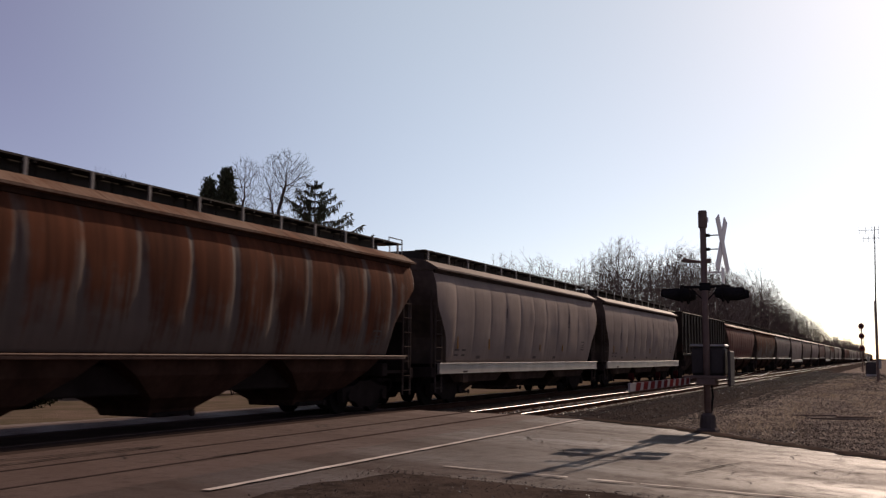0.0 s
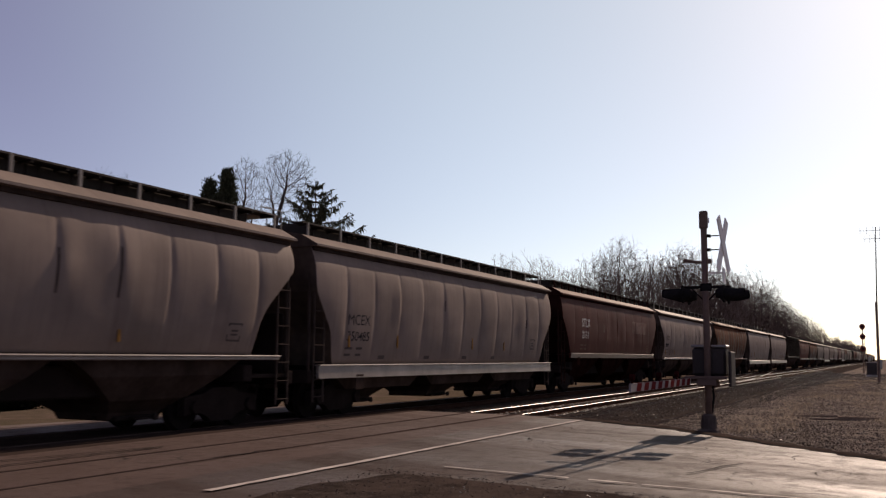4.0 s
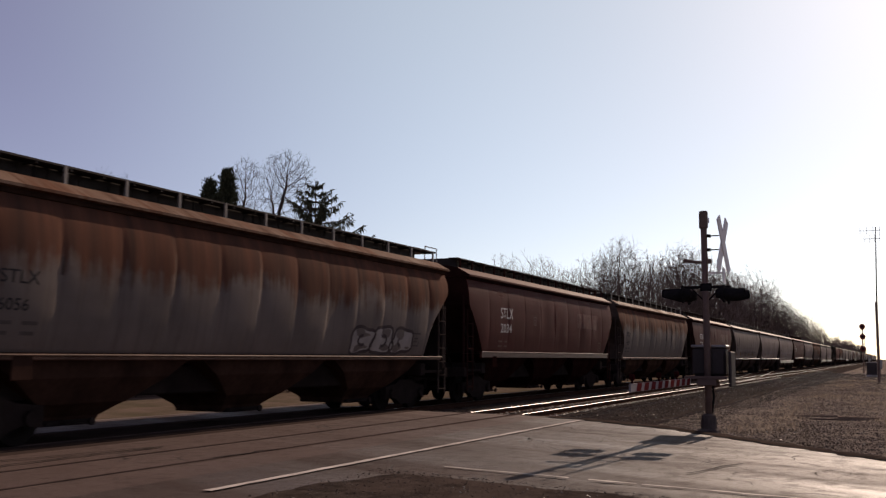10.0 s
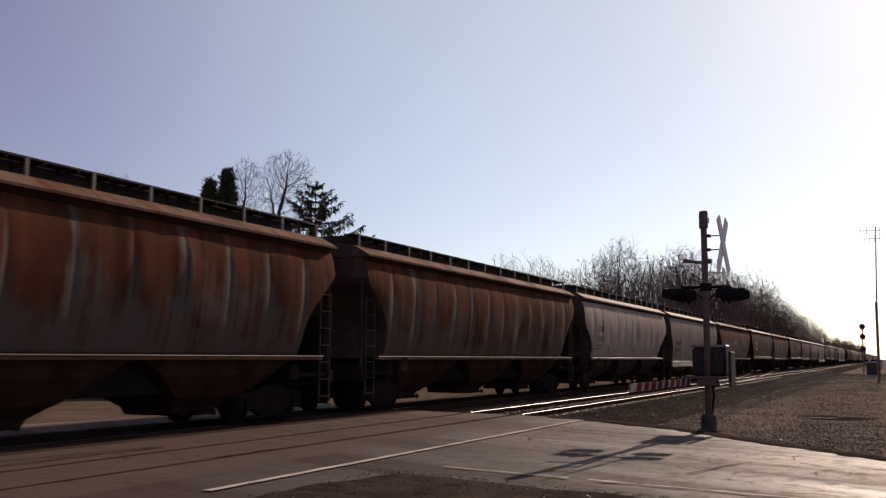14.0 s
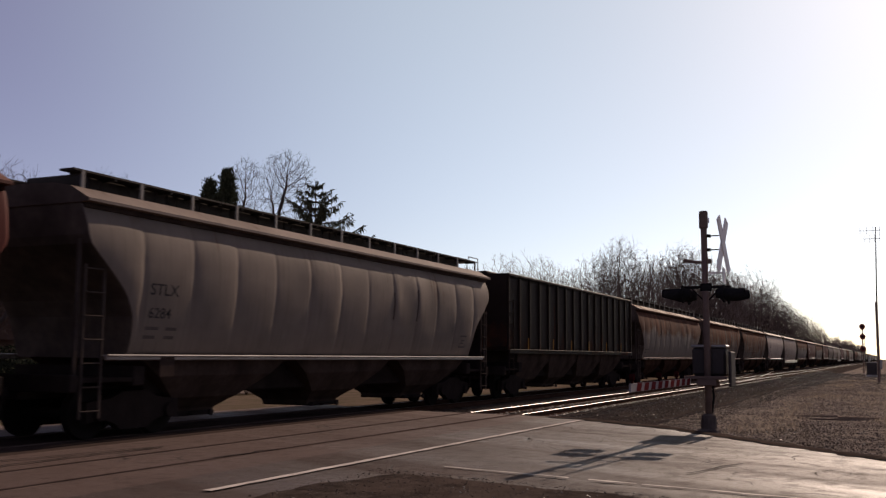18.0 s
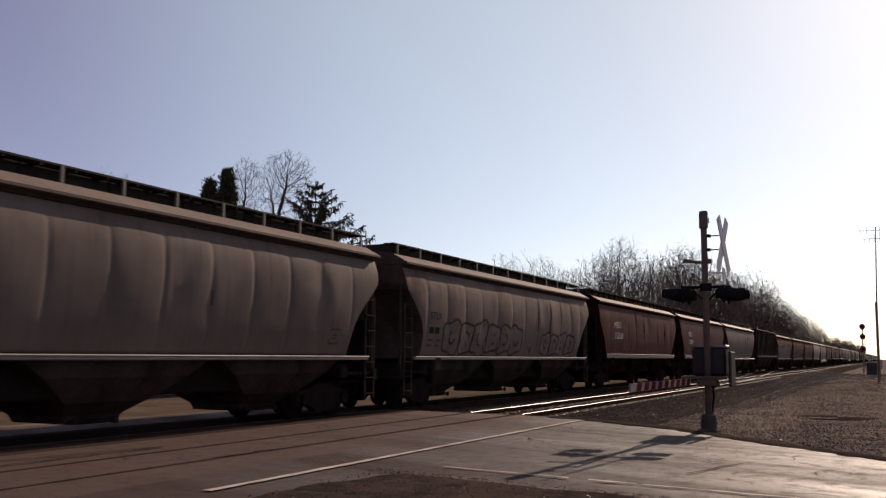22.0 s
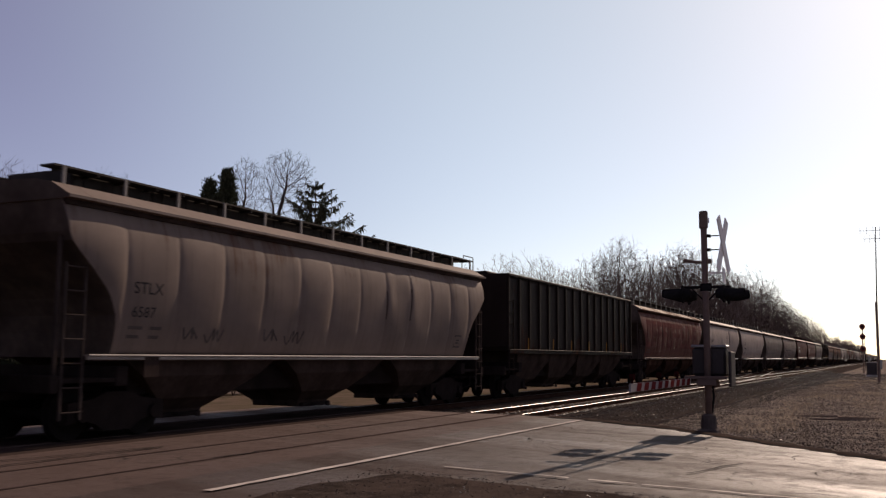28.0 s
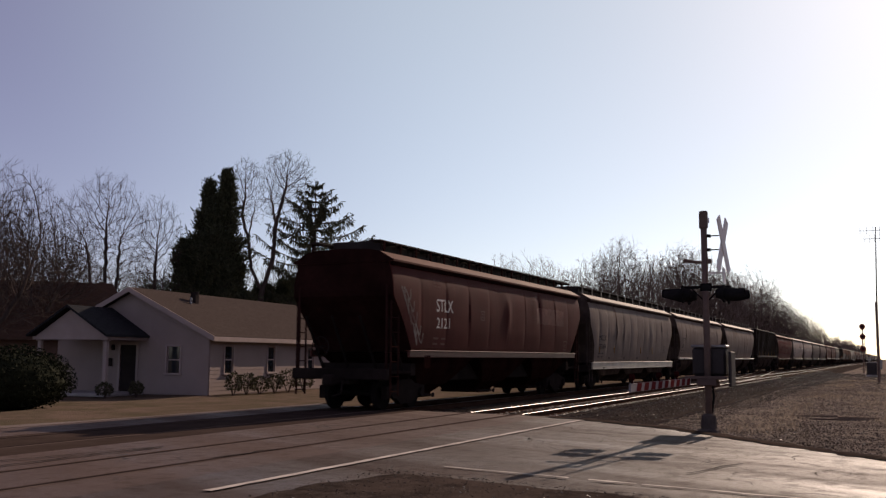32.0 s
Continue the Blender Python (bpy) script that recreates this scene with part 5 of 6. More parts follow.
        part("stencil_frame", b, FADED_PALE if red else FADED_INK, t)
        b = Build()
        b.box(-0.02, 0.38, -0.02, 0.0, -0.19, 0.19, 0, 0.008)
        part("placard_board", b, under, t, "", pose(-h + 1.9, -k["sill"][2] - 0.03, k["sill"][0] - 0.12))
    if spray:
        for x0, x1, z0, z1, m, e in spray:
            if e == "blocks":
                sprayed_blocks(skin, x0, x1, z0, z1, m, t, seed)
            else:
                graffiti(skin, x0, x1, z0, z1, m, e, t, seed + 40)
    # ochre reflector strips
    if near and not red:
        rows = [-6.9, -4.0, -1.6, 1.0, 3.9, 6.6] if kind == "black" else ([-h + 1.6, -h + 4.2, 0.8, 3.6] if paint in (GREY, GREY_DIM, GREY_PALE) else [])
        for x in rows:
            b = Build()
            y = -1.61 if kind == "black" else -side_out(kind, 1.9) - 0.03
            z = 1.78 if kind == "black" else 1.72
            b.box(x, x + 0.07, y, y + 0.012, z, z + 0.42)
            part("reflector_strip", b, YELLOW_MARK, t)
    return t, wheels


# where the wagons' middles lie along the train, at 0 s, in metres from the spot abreast of the camera
FRONT = 62.55
MIDDLES = [53.20, 34.44, 15.39, -3.97, -22.92, -41.71, -60.15, -78.85, -98.14, -117.70, -136.76, -155.94, -175.03, -193.58, -212.49, -231.99, -252.10, -271.90,
           -291.53, -310.74, -329.75, -349.19, -368.68, -387.66, -405.94, -425.28, -445.50, -465.55, -485.30, -504.76, -523.88]
SPEED = 17.36
TAIL = "dusty grey grain hopper wagon with ribbed rounded sides"
REDL = "faded oxide-red grain hopper wagon with dented sides"
RUSTL = "heavily rusted grey grain hopper wagon with streaked sides"
CARS = [
    ("deep", GREY, SILL_GREY, "pale grey grain hopper wagon with a deep side sill", None, None),
    ("deep", GREY, SILL_GREY, "pale grey grain hopper wagon with a deep side sill", None, None),
    ("round", RUST, SILL_RUST, RUSTL, None, None),
    ("round", GREY, SILL_GREY, "pale grey grain hopper wagon with a small sprayed tag", ("STLX", ""), [(-6.1, -4.8, 1.62, 2.1, None, SPRAY_DARK)]),
    ("red", RED, SILL_RED, REDL, ("STLX", "2131"), None),
    ("deep", GREY, SILL_GREY, "pale grey grain hopper wagon with a deep side sill", ("MCEX", "350485"), None),
    ("round", GREY, SILL_GREY, "pale grey grain hopper wagon with ribbed rounded sides", None, None),
    ("round", GREY_DIM, SILL_GREY, "grimy grey grain hopper wagon with sprayed scrawl", ("STLX", "6512"), [(-4.5, 5.0, 1.65, 2.35, None, FADED_INK)]),
    ("red", RED, SILL_RED, REDL, ("STLX", "2104"), None),
    ("round", RUST_TOP, SILL_RUST, "grey grain hopper wagon with rust running from its roof", ("STLX", "6029"), None),
    ("red", RED, SILL_RED, REDL, ("STLX", "2034"), None),
    ("round", RUST_TOP, SILL_RUST, "rust-topped grey grain hopper wagon with sprayed scrawl", ("STLX", "6056"), [(3.3, 6.6, 1.56, 2.25, SPRAY_PALE, SPRAY_DARK)]),
    ("deep", GREY, SILL_GREY, "pale grey grain hopper wagon with a deep side sill", ("MCEX", "350490"), None),
    ("short", GREY_PALE, SILL_GREY, "pale grey grain hopper wagon with ribbed rounded sides", ("CAIX", "520156"), None),
    ("round", RUST, SILL_RUST, RUSTL, None, None),
    ("round", RUST, SILL_RUST, RUSTL, None, None),
    ("long", RUST_TOP, SILL_RUST, "grey grain hopper wagon with rust running from its roof", None, None),
    ("black", BLACK_CAR, BLACK_CAR, "black covered hopper wagon with upright side ribs", None, None),
    ("round", GREY_OLIVE, SILL_GREY, "olive-grey grain hopper wagon with a dented side", ("STLX", "6284"), None),
    ("red", RED_DULL, SILL_RED, REDL, ("MBKX", "130063"), None),
    ("red", RED_DULL, SILL_RED, "faded oxide-red grain hopper wagon with sprayed scrawl", ("MBKX", "130069"), [(-4.6, -2.0, 1.70, 2.40, None, SPRAY_FAINT)]),
    ("round", GREY_WARM, SILL_GREY, "grey grain hopper wagon with large sprayed scrawl", ("STLX", ""), [(-6.3, 0.4, 1.56, 2.62, SPRAY_FAT, SPRAY_DARK), (1.0, 1.9, 1.56, 1.95, None, SPRAY_DARK), (2.6, 6.7, 1.56, 2.45, SPRAY_FAT, SPRAY_DARK)]),
    ("round", GREY_OLIVE, SILL_GREY, TAIL, ("STLX", "6560"), None),
    ("short", GREY_PALE, SILL_GREY, "pale grey grain hopper wagon with ribbed rounded sides", ("CAIX", "520098"), None),
    ("short", GREY_PALE, SILL_GREY, "pale grey grain hopper wagon with ribbed rounded sides", ("CAIX", "520165"), None),
    ("long", RUST_RED, SILL_RUST, "rusted red grain hopper wagon with faded sprayed shapes", None, [(-8.0, 8.3, 2.1, 3.6, SPRAY_PINK, "blocks")]),
    ("black", BLACK_CAR, BLACK_CAR, "black covered hopper wagon with upright side ribs", None, None),
    ("round", GREY_WARM, SILL_GREY, TAIL, ("STLX", "6587"), [(-6.0, -4.7, 1.75, 2.05, None, FADED_INK), (-3.4, -1.8, 1.75, 2.1, None, FADED_INK)]),
    ("round", GREY_WARM, SILL_GREY, TAIL, ("STLX", "6585"), None),
    ("deep_long", GREY_DIM, SILL_GREY, "grey grain hopper wagon with a deep side sill", ("MCEX", "350474"), None),
    ("red", RED, SILL_RED, "oxide-red grain hopper wagon, last of the train", ("STLX", "2121"), [(-8.2, -7.4, 2.95, 3.5, None, SPRAY_DUST), (-8.0, -7.2, 2.6, 3.2, None, SPRAY_DUST), (-7.8, -7.0, 2.3, 2.9, None, SPRAY_FAINT), (-7.5, -6.7, 2.0, 2.5, None, SPRAY_DUST), (-7.4, -6.5, 1.75, 2.3, None, SPRAY_DUST)]),
]
TRAIN = []


def make_train():
    for i, (kind, paint, sill, label, words, spray) in enumerate(CARS):
        t, wheels = make_car(kind, paint, sill, label, True, i, words, spray)
        TRAIN.append((t, wheels, MIDDLES[i]))
    # the wagons ahead, never near
    order = [("black", BLACK_CAR), ("round", RUST_RED), ("round", RUST), ("round", GREY_DIM), ("deep", GREY), ("round", GREY_WARM), ("round", GREY), ("red", RED),
             ("deep", GREY_DIM), ("round", RUST_TOP), ("round", GREY_OLIVE), ("round", GREY)]
    front = FRONT
    for i in range(40):
        kind, paint = order[i % len(order)]
        sill = {"red": SILL_RED, "black": BLACK_CAR}.get(kind, SILL_GREY)
        label = {"red": REDL, "black": "black covered hopper wagon with upright side ribs"}.get(kind, TAIL if paint not in (RUST, RUST_RED, RUST_TOP) else RUSTL)
        t, wheels = make_car(kind, paint, sill, label, False, i)
        TRAIN.append((t, [], front + 9.5))
        front += 19.1


make_train()


# ---- trees ----
def branching(seed, stems, lobes, buds, step=0.34, kill=0.55, bend=0.10, reach=1.5):
    """A limb system that grows from the stems towards buds strewn through the crown's lobes: nodes and their parents.
    stems: runs of points; lobes: (x, y, z, half x, half y, half z)."""
    rs = np.random.RandomState(seed)
    size = np.array([q[3] * q[4] * q[5] for q in lobes]) ** 0.8
    aims = []
    for q, n in zip(lobes, np.maximum(8, (buds * size / size.sum())).astype(int)):
        d = rs.normal(size=(n, 3))
        d /= np.linalg.norm(d, axis=1)[:, None]
        aims.append(np.array(q[:3]) + d * (rs.rand(n, 1) ** 0.42) * np.array(q[3:]))
    aims = np.concatenate(aims)
    nodes, parents = [], []
    for run in stems:
        last = -1
        for (a, c) in zip(run, run[1:]):
            a, c = np.array(a, float), np.array(c, float)
            k = max(1, int(np.linalg.norm(c - a) / step))
            for u in range(k):
                if last < 0 and run is not stems[0] and nodes:
                    near_ = int(np.argmin([np.linalg.norm(a - q) for q in nodes]))
                    last = near_ if np.linalg.norm(a - nodes[near_]) < 0.5 else -1
                nodes.append(a + (c - a) * u / k + (rs.normal(size=3) * 0.03 if u else 0))
                parents.append(last)
                last = len(nodes) - 1
        nodes.append(np.array(run[-1], float))
        parents.append(last)
    trunk = len(nodes)
    best, who = np.full(len(aims), 1e9), np.zeros(len(aims), int)
    done, kids = 0, {}
    for _ in range(140):
        fresh = np.array(nodes[done:])
        if len(fresh) == 0 or len(aims) == 0:
            break
        gap = np.linalg.norm(aims[:, None] - fresh[None], axis=2)
        k = gap.argmin(axis=1)
        g = gap[np.arange(len(aims)), k]
        closer = g < best
        best[closer], who[closer] = g[closer], k[closer] + done
        done = len(nodes)
        keep = best > kill
        aims, best, who = aims[keep], best[keep], who[keep]
        pull = {}
        awake = best < reach
        if not awake.any():
            awake = best < best.min() + 1.0 if len(best) else awake
        for q, w in zip(aims[awake], who[awake]):
            d = q - nodes[w]
            pull[w] = pull.get(w, 0) + d / np.linalg.norm(d)
        for w, d in pull.items():
            if kids.get(w, 0) > 3:
                continue
            d = d / (np.linalg.norm(d) + 1e-6)
            if parents[w] >= 0:
                old = nodes[w] - nodes[parents[w]]
                d = d + 0.45 * old / (np.linalg.norm(old) + 1e-6)
            out_ = nodes[w] - np.array((0, 0, 0.35 * nodes[w][2]))
            d = d + 0.45 * out_ / (np.linalg.norm(out_) + 1e-6) + rs.normal(size=3) * bend * 1.2
            kids[w] = kids.get(w, 0) + 1
            nodes.append(nodes[w] + step * d / np.linalg.norm(d))
            parents.append(w)
    return nodes, parents, trunk


def bare_tree(seed, stems, lobes, buds, bark_, step=0.34, kill=0.55, twig=0.009, twigs=2, flare=1.0):
    nodes, parents, trunk = branching(seed, stems, lobes, buds, step, kill)
    rnd = random.Random(seed)
    n = len(nodes)
    weight, heir = [0.0] * n, [-1] * n
    for i in range(n - 1, -1, -1):
        if weight[i] == 0.0:
            weight[i] = 1.0
        p = parents[i]
        if p >= 0:
            if heir[p] < 0 or weight[i] > weight[heir[p]]:
                heir[p] = i
            weight[p] += weight[i]
    radius = [twig * flare * w ** 0.47 if i < trunk else twig * w ** 0.47 for i, w in enumerate(weight)]
    wood, crown = Build(), Build()
    for i in range(n):
        p = parents[i]
        if p >= 0 and heir[p] == i:
            continue
        run, q = ([p] if p >= 0 else []) + [i], i
        while heir[q] >= 0:
            q = heir[q]
            run.append(q)
        radii = [min(radius[q], radius[run[min(1, len(run) - 1)]]) for q in run]
        big = radii[0] > 0.035
        if i < trunk:
            cut = next((k for k, q in enumerate(run) if q >= trunk and k > 1), len(run))
            wood.tube([nodes[q] for q in run[:cut]], radii[:cut], 8, 0, False)
            run, radii = run[cut - 1:], radii[cut - 1:]
            if len(run) < 2:
                continue
        crown.tube([nodes[q] for q in run], radii, 5 if big else 3, 0, False)
    for i in range(trunk, n):
        if weight[i] > 3:
            continue
        d = nodes[i] - nodes[parents[i]]
        d = Vector(d).normalized()
        for _ in range(twigs if heir[i] < 0 else (1 if rnd.random() < 0.75 else 0)):
            e = (d + Vector((rnd.gauss(0, 0.6), rnd.gauss(0, 0.6), rnd.gauss(0.15, 0.5)))).normalized()
            a = Vector(nodes[i])
            ln = rnd.uniform(0.8, 2.3) * step
            mid = a + e * ln * 0.5 + Vector((rnd.gauss(0, 0.04), rnd.gauss(0, 0.04), 0.02))
            crown.tube([a, mid, a + e * ln + Vector((0, 0, 0.05))], [twig * 0.7, twig * 0.55, twig * 0.35], 3, 0, False)
    return [("trunk", wood.mesh("trunk", [bark_], True)), ("crown", crown.mesh("crown", [bark_]))]


def plant(name, label, meshes, at, size=1.0, group=""):
    t = thing(name, label, "tree", at @ Matrix.Scale(size, 4), group)
    for nm, me in meshes:
        part(nm, me, None, t)
    return t


def spray(crown, rnd, base, d, ln, w):
    """One small two-bladed spray of needles."""
    side = d.cross(Vector((rnd.gauss(0, 1), rnd.gauss(0, 1), rnd.gauss(0, 1)))).normalized() * w
    up = d.cross(side).normalized() * w * 0.8
    tip, mid = base + d * ln, base + d * ln * 0.4
    crown.quad(base, mid + side, tip, mid - side)
    crown.quad(base, mid + up, tip, mid - up)


def upswept_conifer(seed, spires, needle):
    """A dense evergreen of several leaders; boughs sweep up and end in ragged tufts. spires: (x, y, foot, height, widest)."""
    rnd = random.Random(seed)
    trunk, crown = Build(), Build()
    for sx, sy, foot, height, wide in spires:
        trunk.tube([(sx * 0.4, sy * 0.4, -0.3), (sx, sy, foot), (sx, sy, height * 0.97)], [0.20, 0.13, 0.02], 7, 0, False)
        z = max(0.5, foot)
        while z < height * 0.98:
            u = z / height
            reach = wide * (0.80 + 0.20 * min(1, u / 0.35) if u < 0.58 else max(0.06, (1 - (u - 0.58) / 0.42) ** 0.85))
            for _ in range(9):
                a = rnd.uniform(0, math.tau)
                lump = 0.62 + 0.80 * noise.noise((math.cos(a) * 1.6 + seed, math.sin(a) * 1.6 + sx, z * 0.55)) + rnd.uniform(-0.15, 0.36)
                r = reach * lump
                rise = rnd.uniform(0.30, 0.75)
                pts = [Vector((sx + math.cos(a) * r * q, sy + math.sin(a) * r * q, z + r * (rise * q * q - 0.10 * q))) for q in (0, 0.4, 0.75, 1.0)]
                trunk.tube(pts, [0.04, 0.028, 0.018, 0.008], 3, 0, False)
                for _j in range(int(16 + 20 * r)):
                    q = rnd.uniform(0.25, 1.0) ** 0.7
                    k = min(2, int(q * 2.99))
                    base = pts[k] + (pts[k + 1] - pts[k]) * rnd.random() + Vector((rnd.gauss(0, 0.16), rnd.gauss(0, 0.16), rnd.gauss(0, 0.14)))
                    d = Vector((math.cos(a) * 0.6 + rnd.gauss(0, 0.5), math.sin(a) * 0.6 + rnd.gauss(0, 0.5), rnd.gauss(0.7, 0.4))).normalized()
                    spray(crown, rnd, base, d, rnd.uniform(0.16, 0.40), rnd.uniform(0.03, 0.07))
            z += rnd.uniform(0.16, 0.30)
    return [("trunk", trunk.mesh("trunk", [BARK])), ("crown", crown.mesh("crown", [needle]))]


def drooping_spruce(seed, height, wide, needle):
    """Sparse whorls of long boughs, upturned at the tips, hung with curtains of twigs; sky shows between them."""
    rnd = random.Random(seed)
    trunk, crown = Build(), Build()
    trunk.tube([(0, 0, -0.3), (0.04, 0, height * 0.5), (0, 0.03, height)], [0.24, 0.13, 0.02], 8, 0, False)
    z, turn = height * 0.14, 0.0
    while z < height * 0.985:
        u = z / height
        reach = wide * min(1.0, 3.3 * (1 - u) + 0.10)
        n = rnd.choice((4, 5, 5))
        turn += rnd.uniform(0.4, 0.9)
        for j in range(n):
            a = turn + j * math.tau / n + rnd.uniform(-0.25, 0.25)
            r = reach * rnd.uniform(0.62, 1.10)
            rise = rnd.uniform(0.10, 0.34) + 0.25 * u
            pts = [Vector((math.cos(a) * r * q, math.sin(a) * r * q, z + r * (rise * q * q * 1.25 - 0.16 * q))) for q in (0, 0.2, 0.4, 0.6, 0.8, 1.0)]
            trunk.tube(pts, [0.05, 0.042, 0.034, 0.026, 0.018, 0.01], 4, 0, False)
            for _ in range(int(34 * r + 12)):
                q = rnd.uniform(0.12, 1.0)
                k = min(4, int(q * 5))
                out_ = Vector((-math.sin(a), math.cos(a), 0)) * rnd.gauss(0, 0.13 * (0.4 + r * 0.25))
                base = pts[k] + (pts[k + 1] - pts[k]) * (q * 5 - k) + out_
                if rnd.random() < 0.55:
                    d = Vector((math.cos(a) * 0.25 + rnd.gauss(0, 0.2), math.sin(a) * 0.25 + rnd.gauss(0, 0.2), -1)).normalized()
                    spray(crown, rnd, base, d, rnd.uniform(0.22, 0.62) * (0.6 + 0.4 * min(1, r / 2)), rnd.uniform(0.025, 0.05))
                else:
                    d = Vector((math.cos(a) + rnd.gauss(0, 0.5), math.sin(a) + rnd.gauss(0, 0.5), rnd.gauss(0.15, 0.25))).normalized()
                    spray(crown, rnd, base, d, rnd.uniform(0.18, 0.42), rnd.uniform(0.03, 0.055))
        z += height * rnd.uniform(0.030, 0.046)
    return [("trunk", trunk.mesh("trunk", [BARK])), ("crown", crown.mesh("crown", [needle]))]


def leaf_mound(b, rnd, c, rx, ry, rz, count, size):
    for _ in range(count):
        a, e = rnd.uniform(0, math.tau), math.asin(rnd.uniform(-0.75, 1))
        r = rnd.uniform(0.72, 1.05) * (1 + 0.10 * noise.noise((math.cos(a) * 2 + c[0], math.sin(a) * 2, e * 2)))
        q = Vector((c[0] + rx * r * math.cos(a) * math.cos(e), c[1] + ry * r * math.sin(a) * math.cos(e), c[2] + rz * r * math.sin(e)))
        u = Vector((rnd.gauss(0, 1), rnd.gauss(0, 1), rnd.gauss(0, 1))).normalized() * size * rnd.uniform(0.6, 1.3)
        w = u.cross(Vector((rnd.gauss(0, 1), rnd.gauss(0, 1), rnd.gauss(0, 1)))).normalized() * size * 0.5
        b.quad(q - u, q + w, q + u, q - w)


def make_trees():
    lab = "bare winter tree with fine grey branches"

    def stand(name, label, meshes, bearing, far, size=1.0, turn=0.0, group=""):
        """bearing: degrees to the left of the tracks. The tree's own x then runs square to the line of sight."""
        plant(name, label, meshes, pose(far * math.cos(radians(bearing)), far * math.sin(radians(bearing)), VERGE, 0, 0, bearing - 90 + turn), size, group)

    g = "bare trees behind the house"
    fan = bare_tree(3, [[(0, 0, -0.3), (0.05, 0, 1.6), (-0.5, 0.2, 3.6)], [(0.05, 0, 1.4), (0.7, -0.2, 3.4), (1.4, 0, 5.0)], [(0, 0, 1.2), (-1.4, 0.3, 3.2), (-2.2, 0, 4.6)], [(0, 0, 1.6), (0.2, 0.3, 4.6)]],
                    [(0, 0, 6.9, 3.7, 3.2, 4.1), (-1.6, 0, 5.2, 2.4, 2.4, 2.8), (1.7, 0, 5.4, 2.3, 2.3, 2.8)], 4200, BARK, 0.30, 0.34, 0.0095, 4)
    stand("bare_tree", lab, fan, 48.3, 57, 0.98, 0, g)
    stand("bare_tree", lab, fan, 50.9, 49, 1.00, 150, g)
    twin = bare_tree(8, [[(-0.1, 0, -0.3), (-0.25, 0, 3.0), (-0.75, 0.1, 6.0), (-1.2, 0, 9.0)], [(0.25, 0, -0.3), (0.35, 0, 3.0), (0.75, 0, 6.2), (0.9, 0.1, 9.4)], [(-0.25, 0, 2.6), (0.05, 0.2, 6.5), (0.0, 0, 10.0)]],
                     [(0, 0, 9.4, 3.0, 2.5, 4.0), (1.4, 0, 7.2, 1.9, 1.7, 2.4), (-1.4, 0, 7.0, 1.8, 1.6, 2.2)], 3400, BARK, 0.30, 0.34, 0.0095, 4, 1.15)
    stand("bare_tree", lab, twin, 44.4, 64, 0.97, 0, g)
    slim = bare_tree(5, [[(0, 0, -0.3), (-0.05, 0, 4.0), (0.15, 0, 8.5)], [(0.3, 0, -0.3), (0.45, 0, 4.0), (0.7, 0, 7.5)]],
                     [(0.2, 0, 8.6, 1.7, 1.6, 3.9), (0.5, 0, 5.4, 1.4, 1.3, 2.2)], 2100, BARK, 0.28, 0.33, 0.0095, 4, 1.15)
    stand("bare_tree", lab, slim, 41.75, 67, 0.99, 0, g)
    for kind, bearing, far, size, turn in ((fan, 49.6, 70, 0.95, 45), (fan, 47.0, 72, 0.92, 110), (fan, 50.6, 62, 0.95, 330), (fan, 43.3, 80, 0.86, 60), (slim, 46.7, 78, 0.95, 200), (fan, 46.0, 86, 0.92, 300), (twin, 49.9, 70, 0.85, 120), (slim, 40.4, 84, 0.82, 90), (fan, 41.9, 92, 0.85, 10)):
        stand("bare_tree", lab, kind, bearing, far, size, turn, g)
    # the crooked one between the evergreens
    bent = bare_tree(14, [[(-0.3, 0, -0.3), (0.0, 0, 3.6), (0.45, 0, 6.2), (1.25, 0, 9.0), (1.35, 0, 11.2), (1.75, 0.1, 13.0), (2.1, 0.1, 14.6)], [(0.5, 0, 6.4), (-0.35, 0.1, 8.2), (-0.6, 0, 10.4), (-1.1, 0, 12.0), (-0.9, 0, 13.6)],
                          [(1.3, 0, 10.2), (2.4, -0.1, 10.6), (3.4, 0, 11.2)], [(-0.6, 0.0, 10.4), (-0.2, 0, 12.6)], [(1.4, 0, 11.4), (1.0, 0.3, 13.6)]],
                     [(2.1, 0, 15.0, 1.95, 1.6, 1.95), (-0.8, 0, 14.5, 1.35, 1.2, 1.8), (-0.9, 0, 12.4, 1.1, 1.1, 1.4), (1.2, 0, 13.0, 1.2, 1.2, 1.3), (3.2, 0, 12.0, 0.9, 0.9, 1.0)], 3000, BARK, 0.24, 0.27, 0.0095, 4, 1.2)
    stand("bare_tree", "tall crooked bare tree between two evergreens", bent, 36.0, 72, 1.0, 0, g)
    stand("bare_tree", lab, slim, 37.0, 82, 0.95, 30, g)
    stand("bare_tree", lab, fan, 34.6, 86, 0.92, 100, g)
    dense = upswept_conifer(2, [(1.05, 0, 0.6, 14.8, 1.75), (-0.15, 0.2, 1.0, 14.2, 1.65), (-1.6, 0.2, 0.6, 9.8, 2.1), (1.6, 0.5, 0.5, 8.6, 1.9), (0.2, -0.4, 0.6, 11.4, 2.5)], NEEDLE_DEEP)
    stand("conifer", "dense dark green conifer behind the house", dense, 38.65, 68.4)
    spruce = drooping_spruce(9, 15.0, 4.25, NEEDLE)
    stand("spruce", "dark spruce with drooping open boughs", spruce, 32.57, 73.1, 1.0, 40)
    low = upswept_conifer(17, [(0, 0, 0.3, 7.2, 2.2), (1.1, 0.4, 0.3, 5.6, 1.5)], NEEDLE_DEEP)
